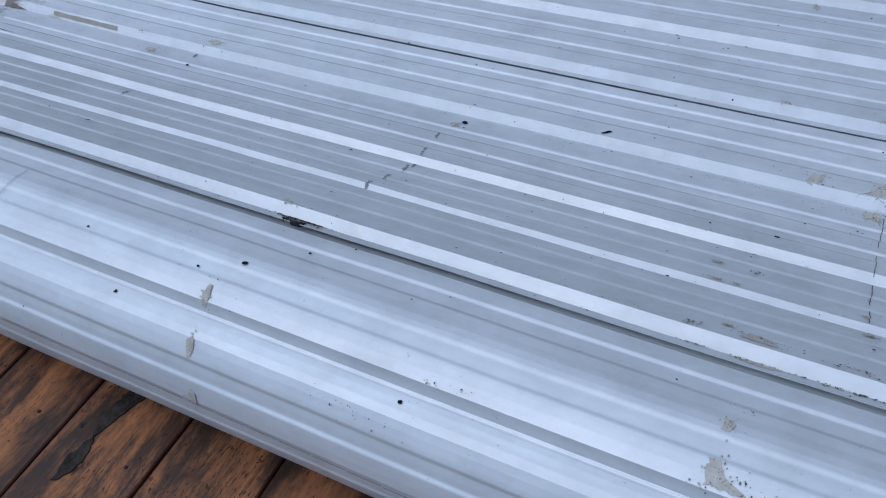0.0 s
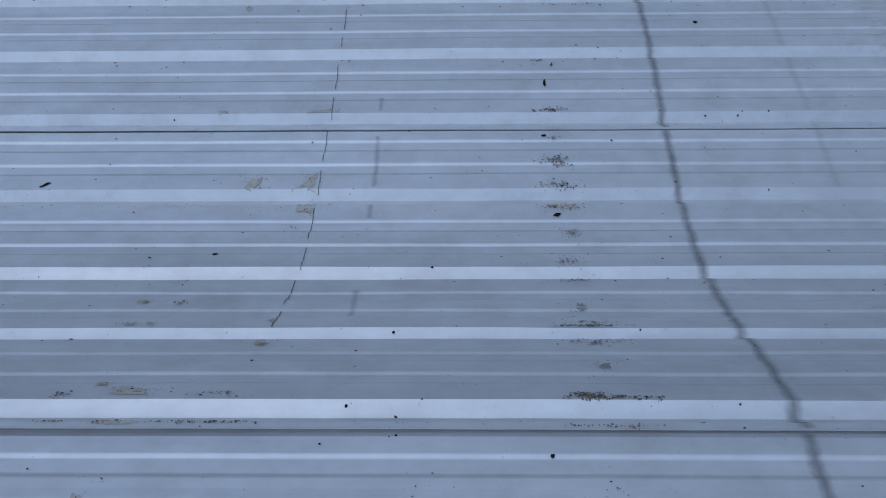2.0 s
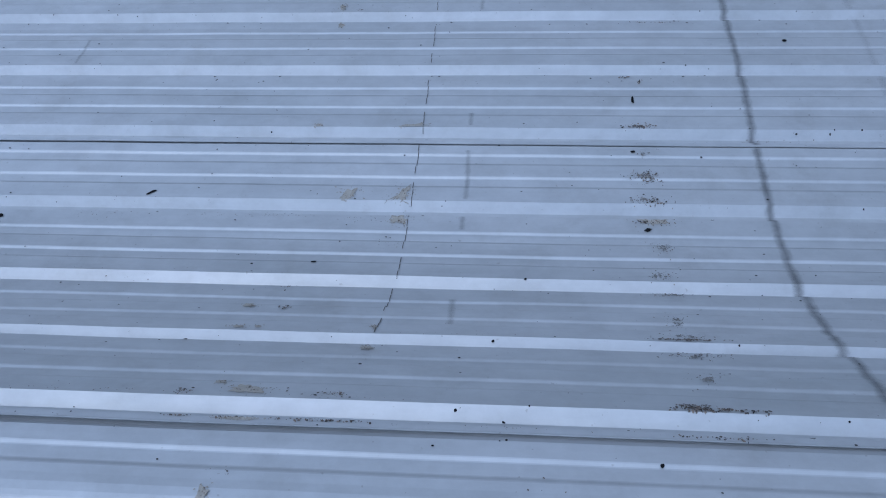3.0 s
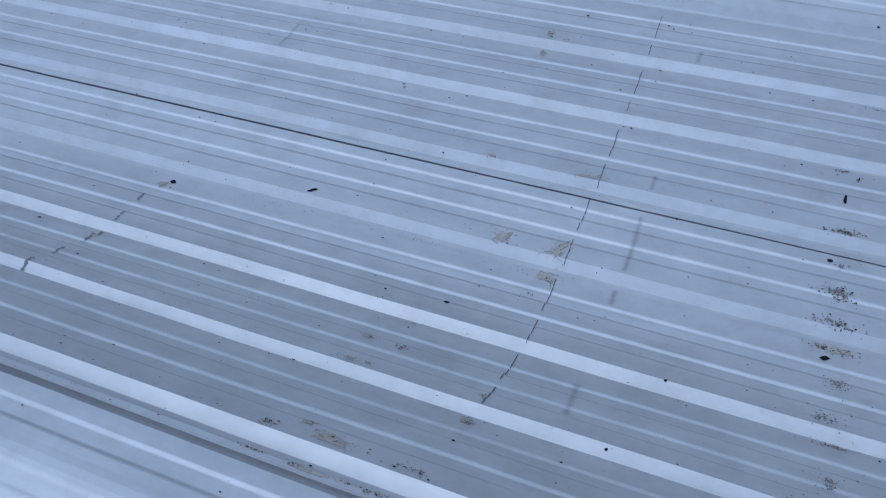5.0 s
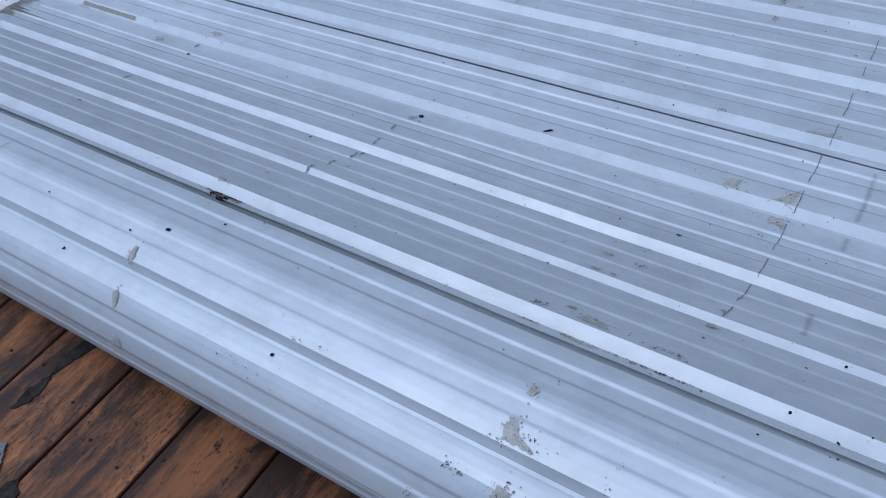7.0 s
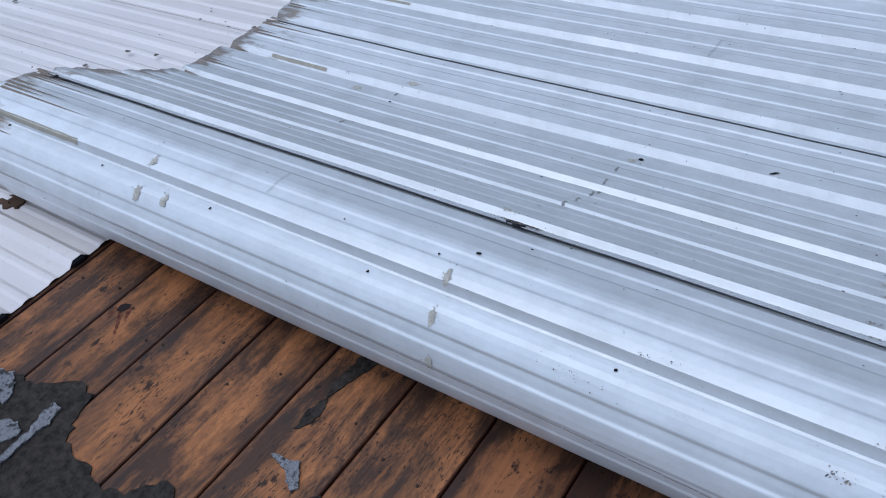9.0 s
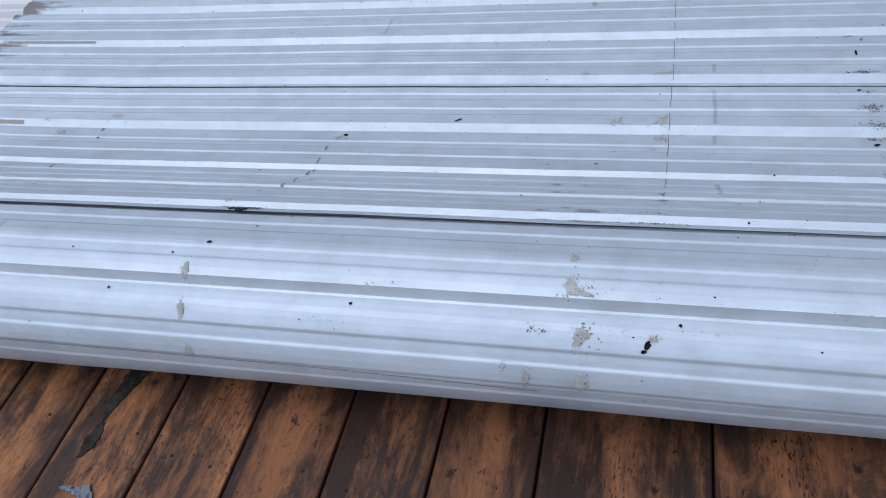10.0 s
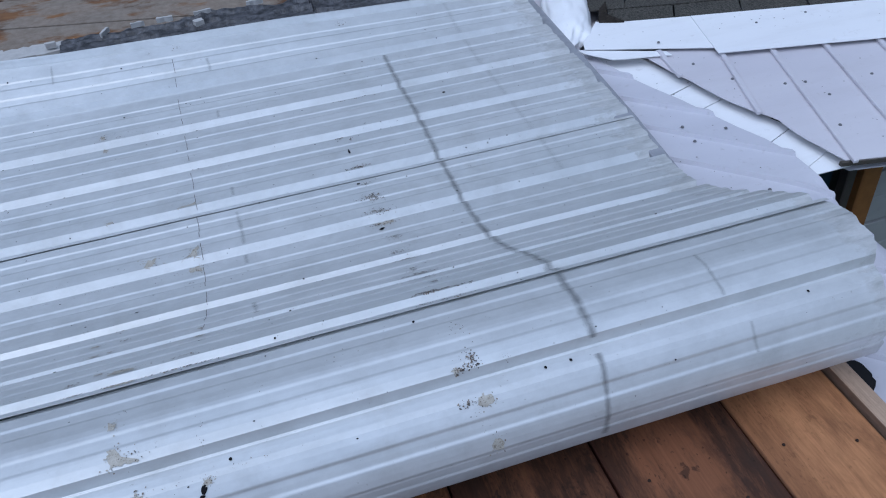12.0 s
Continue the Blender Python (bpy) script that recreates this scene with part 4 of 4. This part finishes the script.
# rust-eaten spots where the standing panels meet the roll
for k, (x, y, r) in enumerate(((-2.375, -0.207, 0.026), (-2.345, -0.200, 0.020), (-2.400, -0.277, 0.026), (-2.58, -0.165, 0.022))):
    rim = [(x + 1.5 * r * math.cos(q * 0.7), y + r * math.sin(q * 0.7)) for q in range(9)]
    part("rust_spot", slab_bm(ragged(rim, 0.007, 0.008, 60 + k), -0.0105, -0.0068 if k != 1 else 0.000), plain("rust_brown", (0.085, 0.050, 0.032), 0.9), None, "dark brown rust spot on the white roof", category="rust", group="rust spots")

# dark spots and rust on the standing roof
rnd = random.Random(21)
verts, faces = [], []
for k in range(130):
    x, y, r = rnd.uniform(-4.3, -2.35), rnd.uniform(-0.2, 1.9), rnd.choice((0.003, 0.004, 0.006, 0.009))
    i = len(verts)
    for q in range(7):
        a, e = q * math.tau / 7, r * rnd.uniform(0.6, 1.3)
        verts.append((x + 1.4 * e * math.cos(a), y + e * math.sin(a), 0.0085))
    faces.append(tuple(range(i, i + 7)))
put("leaf_specks", mesh_of("leaf_specks", verts, faces, plain("dry_leaf", (0.10, 0.085, 0.07))), None, "dark leaf bits and grit on the white roof", "debris", kind="stuff")


# ---- the roofs beyond the right-hand end ----
SCREW = plain("screw_head", (0.16, 0.16, 0.17), 0.5)
screw = bmesh.new()
bmesh.ops.create_cone(screw, cap_ends=True, segments=10, radius1=0.0058, radius2=0.004, depth=0.004)
screw_me = bpy.data.meshes.new("screw_head")
screw.to_mesh(screw_me)
screw.free()
screw_me.materials.append(SCREW)


def screws(places, z, owner_):
    for x, y in places:
        put("screw_head", screw_me, owner_, at=Matrix.Translation((x, y, z)))


def lilac_edge(y):
    """Where the bent panel ends at y."""
    return float(np.interp(y, [-0.6, 0.217, 0.314, 0.42, 0.534, 0.616, 0.692, 0.77, 0.947, 1.068, 1.165, 1.292, 1.482, 1.7], [1.63, 1.656, 1.664, 1.690, 1.696, 1.694, 1.679, 1.644, 1.589, 1.549, 1.502, 1.473, 1.422, 1.37]))


def ribbed_lilac():
    """A bent white sheet whose ribs run askew under the folded one."""
    n, offs, c = 26, [], 0.865 - 8 * 0.2125
    while c < 1.95:
        offs += [(c - 0.016, 0), (c - 0.009, 0.013), (c + 0.005, 0.013), (c + 0.010, 0), (c + 0.08, 0.0), (c + 0.14, 0.0)]
        c += 0.2125
    verts = []
    for up in (0.0, -0.0012):
        for o, h in offs:
            far = 1.5
            for _ in range(12):
                far = 0.5 * far + 0.5 * lilac_edge(o - 0.96 * (far - 1.2))
            far += 0.004 * noise.noise((o * 9, 1.0, 2.0))
            for k in range(n + 1):
                x = 1.16 + (far - 1.16) * k / n
                droop = max(0.0, (x - 1.60) / 0.09) ** 2 * min(1.0, max(0.0, (0.95 - o) / 0.2))
                z = -0.052 + h + up - 0.045 * droop + 0.004 * noise.noise((x * 3, o * 3, 5.0))
                verts.append((x, o - 0.96 * (x - 1.2), z))
    w, m = n + 1, len(offs) * (n + 1)
    faces = []
    for r in range(len(offs) - 1):
        for k in range(n):
            i = r * w + k
            faces += [(i, i + 1, i + w + 1, i + w), (m + i, m + i + w, m + i + w + 1, m + i + 1)]
        faces.append((r * w + n, m + r * w + n, m + (r + 1) * w + n, (r + 1) * w + n))
    return put("bent_roof_panel", mesh_of("bent_roof_panel", verts, faces, LILAC), None, "lilac-white ribbed roof panel bent down at the roof edge", "roof panel")


bent = ribbed_lilac()
screws(((1.595, 0.801), (1.468, 0.772), (1.477, 0.860), (1.524, 0.472), (1.406, 1.327)), -0.048, bent)
part("end_trim", slab_bm([(1.27, 0.44), (1.292, 0.44), (1.335, 0.90), (1.362, 1.30), (1.40, 1.95), (1.30, 1.95), (1.27, 1.2)], -0.034, 0.002, 0.003), plain("grey_trim", (0.30, 0.31, 0.34), 0.5), None, "grey metal trim under the folded sheets' end", category="trim")

valley = new("valley_flashing")
tagged(valley, "white sheet metal valley flashing with open joints", "flashing")
upper = [(1.58, 1.42), (1.672, 1.111), (1.707, 0.984), (1.795, 0.745), (1.812, 0.590), (1.83, 0.50)]
lower = [(1.38, 1.53), (1.538, 1.062), (1.578, 0.941), (1.668, 0.686), (1.686, 0.531), (1.69, 0.50)]
for (a, b), (c, d) in zip(zip(upper, upper[1:]), zip(lower, lower[1:])):
    def near(p, q, f=0.008):
        return (p[0] + (q[0] - p[0]) * f, p[1] + (q[1] - p[1]) * f)
    part("flashing_piece", slab_bm([near(c, d), near(d, c), near(b, a), near(a, b)], -0.0660, -0.0630), FLASH, valley)

side_roof = new("side_roof")
tagged(side_roof, "white standing-rib metal roof of the neighbouring wing", "roof")
SIDE_RIBS = [((1.643, 1.287), (1.626, 1.137)), ((1.845, 1.219), (1.721, 0.825)), ((2.019, 1.175), (1.810, 0.489)), ((2.206, 1.129), (1.995, 0.448)), ((2.396, 1.085), (2.185, 0.408)),
             ((2.588, 1.040), (2.376, 0.366)), ((2.780, 0.995), (2.568, 0.325)), ((2.972, 0.950), (2.760, 0.284)), ((3.164, 0.905), (2.952, 0.243))]
pans = [[(1.590, 1.300), (1.643, 1.330), (1.626, 1.137)], [(1.643, 1.330), (1.850, 1.280), (1.721, 0.822), (1.676, 0.935), (1.650, 1.030), (1.640, 1.105), (1.626, 1.137)],
        [(1.850, 1.280), (2.030, 1.235), (1.810, 0.489), (1.787, 0.497), (1.760, 0.630), (1.750, 0.760), (1.738, 0.792), (1.721, 0.822)]]
for (a, b), (c, d) in zip(SIDE_RIBS[2:], SIDE_RIBS[3:]):
    pans.append([(a[0] + 0.012, a[1] + 0.06), (c[0] + 0.012, c[1] + 0.06), d, b])
for k, outline in enumerate(pans):
    part("roof_pan", slab_bm(ragged(outline, 0.003, 0.04, 70 + k) if k < 3 else outline, -0.036, -0.0335), WING, side_roof)
for a, b in SIDE_RIBS:
    part("rib", slab_bm([(a[0] - 0.006, a[1] + 0.03), (a[0] + 0.014, a[1] + 0.03), (b[0] + 0.004, b[1] - 0.018), (b[0] - 0.014, b[1] - 0.018)], -0.0335, -0.022, 0.002), WING, side_roof)
part("drip_edge", slab_bm([(1.775, 0.490), (3.0, 0.235), (3.0, 0.246), (1.775, 0.502)], -0.050, -0.0365), plain("dark_edge", (0.08, 0.07, 0.06)), side_roof)
part("underlay", slab_bm([(1.30, 1.30), (1.30, 2.3), (3.4, 2.3), (3.0, 0.27), (1.83, 0.51), (1.68, 0.80)], -0.090, -0.085), WING, side_roof)
screws(((1.908, 0.943), (1.974, 0.927), (2.203, 0.886), (1.711, 1.187), (1.771, 1.040), (1.991, 0.827), (2.36, 0.84), (2.12, 0.66), (1.90, 0.66)), -0.0315, side_roof)

ridge = new("ridge_flashing")
tagged(ridge, "white overlapping ridge flashing between metal and shingles", "flashing")
part("flashing_piece", slab_bm([(1.406, 1.418), (1.423, 1.468), (1.545, 1.613), (1.620, 1.575), (1.890, 1.506), (1.830, 1.240)], -0.020, -0.0175), FLASH, ridge)
part("flashing_piece", slab_bm([(1.886, 1.500), (3.2, 1.19), (3.1, 0.895), (2.398, 1.057), (1.812, 1.193)], -0.0165, -0.0135), FLASH, ridge)
part("flashing_piece", slab_bm([(1.377, 1.440), (1.540, 1.358), (1.668, 1.296), (1.671, 1.264), (1.468, 1.315), (1.400, 1.395)], -0.0265, -0.024), FLASH, ridge)
screws(((1.666, 1.352), (2.068, 1.345), (2.282, 1.347)), -0.0125, ridge)

shingles = new("shingle_roof")
tagged(shingles, "dark grey asphalt shingle roof above the flashing", "roof")
for row in range(3):
    for k in range(8):
        rnd = random.Random(50 + 10 * row + k)
        a = 1.575 + 0.255 * k - 0.12 * (row % 2) + 0.006
        b = a + 0.255 - 0.007
        y0 = lambda x: 1.585 - 0.255 * (x - 1.575) + 0.15 * row
        j = rnd.uniform(-0.004, 0.004)
        part("shingle", slab_bm([(a, y0(a) + j), (b, y0(b) + j), (b + 0.10, y0(b) + 0.19), (a + 0.10, y0(a) + 0.19)], -0.036 + 0.005 * row, -0.031 + 0.005 * row), SHINGLE, shingles)

# crumpled white sheet wedged at the end of the ridge
bm = bmesh.new()
bmesh.ops.create_icosphere(bm, subdivisions=5, radius=1.0)
for v in bm.verts:
    q = v.co.copy()
    r = 1 + 0.14 * noise.noise(q * 1.6) + 0.06 * noise.noise(q * 4.0)
    v.co = Vector((1.500 + 0.10 * q.x * r + 0.085 * q.y, 1.78 + 0.29 * q.y * r, -0.03 + max(-0.02, 0.060 * q.z * r)))
for f in bm.faces:
    f.smooth = True
part("crumpled_flashing", bm, white_paint("crumpled_white", (0.74, 0.74, 0.76), (0.82, 0.82, 0.83), (0.55, 0.53, 0.5), 0.5), None, "white crumpled flashing bulging at the ridge end", category="flashing")

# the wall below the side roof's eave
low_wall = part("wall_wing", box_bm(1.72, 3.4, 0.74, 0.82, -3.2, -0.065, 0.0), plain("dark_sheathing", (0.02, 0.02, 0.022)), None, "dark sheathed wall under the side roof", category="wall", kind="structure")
for k in range(14):
    z = -0.08 - 0.115 * k
    part("siding_board", box_bm(2.165, 3.38, 0.705 + 0.006 * (k % 2), 0.738, z - 0.108, z, 0.003), SIDING, low_wall)
part("blue_panel", box_bm(1.86, 1.985, 0.715, 0.738, -0.50, -0.16, 0.002), plain("blue_sheathing", (0.012, 0.035, 0.055)), low_wall)
part("wood_post", box_bm(2.060, 2.135, 0.66, 0.70, -3.2, -0.066, 0.004), plain("post_wood", (0.27, 0.115, 0.04)), None, "orange-brown wooden post beside grey siding", category="post")
part("wood_post", box_bm(1.995, 2.030, 0.66, 0.70, -3.2, -0.066, 0.004), plain("dark_post_wood", (0.07, 0.06, 0.055)), None, "narrow dark post beside the orange one", category="post")
part("felt_corner", slab_bm([(1.550, 1.598), (1.600, 1.575), (1.640, 1.560), (1.610, 1.640), (1.660, 1.760), (1.600, 1.700)], -0.030, -0.010, 0.002), TAR, None, "black felt corner lifting beside the shingles", category="roofing felt")

# wooden trim strip at the deck's right-hand edge, and closures past it
part("edge_board", box_bm(1.208, 1.250, -3.0, 0.3, -0.03, 0.003, 0.003), wood("edge_wood", (0.46, 0.33, 0.24), (0.30, 0.20, 0.14), 0.5, 0.2), None, "pale weathered wooden edge board beside the deck", category="board")
for y in (-0.20, -0.43):
    part("foam_closure", slab_bm(ragged([(1.252, y - 0.05), (1.285, y - 0.03), (1.29, y + 0.03), (1.252, y + 0.05)], 0.004, 0.012, 31), -0.05, -0.012), FOAM, None, "torn black foam closure at the roof edge", category="closure strip", group="foam closures")

# ---- beyond the sheet's far edge ----
far_deck = put("far_deck", mesh_of("far_deck", [(-5, 1.9, -0.04), (1.3, 1.9, -0.04), (1.3, 3.5, -0.04), (-5, 3.5, -0.04)], [(0, 1, 2, 3)], TAR), None, "bleached brown boards beyond the folded sheets", "roof deck", kind="structure")
for k, (y0, y1) in enumerate(((1.60, 2.13), (2.136, 2.376), (2.386, 2.70), (2.706, 3.05), (3.056, 3.5))):
    def y_at(x, y):
        return y - 0.274 * x
    part("board", slab_bm([(-2.6, y_at(-2.6, y0)), (1.3, y_at(1.3, y0)), (1.3, y_at(1.3, y1)), (-2.6, y_at(-2.6, y1))], -0.03, -0.012 + 0.002 * k, 0.002), FARWOOD, far_deck)
verts, n, m = [], 200, 30
for j in range(m + 1):
    for k in range(n + 1):
        x = -0.43 + 1.73 * k / n
        f = j / m
        y0, y1 = 1.80, 2.285 + 0.02 * noise.noise((x * 9, 0.0, 4.0)) + 0.015 * noise.noise((x * 31, 0.0, 4.0)) + (0.10 if x > 0.55 else 0.0)
        z = 0.010 + 0.030 * abs(noise.noise((x * 3 + 5 * f, f * 11, 2.0))) ** 0.8 + 0.008 * noise.noise((x * 14, f * 16, 6.0))
        verts.append((x, y0 + (y1 - y0) * f, z if j < m else 0.0))
faces = [(j * (n + 1) + k, j * (n + 1) + k + 1, (j + 1) * (n + 1) + k + 1, (j + 1) * (n + 1) + k) for j in range(m) for k in range(n)]
put("torn_underlayment", mesh_of("torn_underlayment", verts, faces, speckled("torn_felt", (0.018, 0.018, 0.021), (0.10, 0.10, 0.11), 40, 0.5, 0.5)), None, "torn wrinkled black roofing felt beside the boards", "roofing felt")

# pale torn paint film along the felt, with flakes and painted highlights
FILM_HIGHLIGHT = plain("pale_film_highlight", (0.46, 0.45, 0.44), 0.8)
part("paint_film", slab_bm(ragged([(-1.08, 2.235), (-0.80, 2.275), (-0.66, 2.290), (-0.52, 2.287), (-0.389, 2.277), (-0.40, 2.235), (-0.43, 2.195), (-0.55, 2.185), (-0.85, 2.16), (-1.08, 2.19)], 0.010, 0.02, 97), -0.004, 0.012), FILM_HIGHLIGHT, None, "pale torn paint film peeling beside the felt", category="paint film")
# thin pale strips paint the highlights on the felt's wrinkles; the widest is a flake
for k, (ax, ay, bx, by, w) in enumerate(((-0.274, 2.219, -0.249, 2.272, 0.006), (-0.057, 2.273, 0.003, 2.268, 0.005), (0.088, 2.264, 0.154, 2.275, 0.005), (0.080, 2.172, 0.118, 2.185, 0.014), (-0.16, 2.265, -0.11, 2.268, 0.004), (-0.48, 2.215, -0.44, 2.22, 0.008), (0.30, 2.276, 0.37, 2.284, 0.004))):
    nx, ny = -(by - ay), bx - ax
    n = math.hypot(nx, ny)
    nx, ny = w * nx / n, w * ny / n
    part("felt_flake", slab_bm(ragged([(ax - nx, ay - ny), (bx - nx, by - ny), (bx + nx, by + ny), (ax + nx, ay + ny)], 0.003, 0.012, 90 + k), 0.020, 0.040), FILM_HIGHLIGHT, None, "pale torn flake and painted highlight strips on the roofing felt", category="debris", group="felt flakes")

# broken shingles and a white scrap beyond the far edge
part("broken_shingle", slab_bm(ragged([(-2.05, 2.40), (-1.637, 2.36), (-1.51, 2.36), (-1.515, 2.47), (-1.50, 2.66), (-2.0, 2.80)], 0.004, 0.03, 61), -0.004, 0.022), GRIT, None, "grey granule shingle piece lying on the boards", category="shingle", group="broken shingles")
part("broken_shingle", slab_bm(ragged([(-1.55, 2.27), (-1.39, 2.26), (-1.375, 2.35), (-1.40, 2.45), (-1.47, 2.56), (-1.495, 2.42)], 0.004, 0.03, 62), -0.004, 0.018), GRIT, None, "curled grey shingle scrap leaning beside a white scrap", category="shingle", group="broken shingles")
part("white_scrap", slab_bm([(-1.385, 2.25), (-1.30, 2.24), (-1.295, 2.34), (-1.318, 2.475), (-1.442, 2.51), (-1.43, 2.47), (-1.37, 2.40)], -0.006, 0.010, 0.001), FLASH, None, "small white painted metal scrap on the boards", category="scrap")

# grit and leaf bits on the side roof and flashings
rnd = random.Random(33)
verts, faces = [], []
for k in range(130):
    x, y, r = rnd.uniform(1.35, 2.6), rnd.uniform(0.5, 1.6), rnd.choice((0.001, 0.0014, 0.002))
    if y < 0.9 and x > 1.62 and x < 1.80:
        continue
    z = -0.0125 if y > 1.30 - 0.245 * (x - 1.75) else -0.0325
    if x < 1.60 and y < 1.4:
        z = -0.045
    i = len(verts)
    for q in range(6):
        a, e = q * math.tau / 6, r * rnd.uniform(0.6, 1.4)
        verts.append((x + 1.5 * e * math.cos(a), y + e * math.sin(a), z))
    faces.append(tuple(range(i, i + 6)))
put("roof_grit", mesh_of("roof_grit", verts, faces, SCORE), None, "dark grit and leaf bits on the white flashing", "debris", kind="stuff")
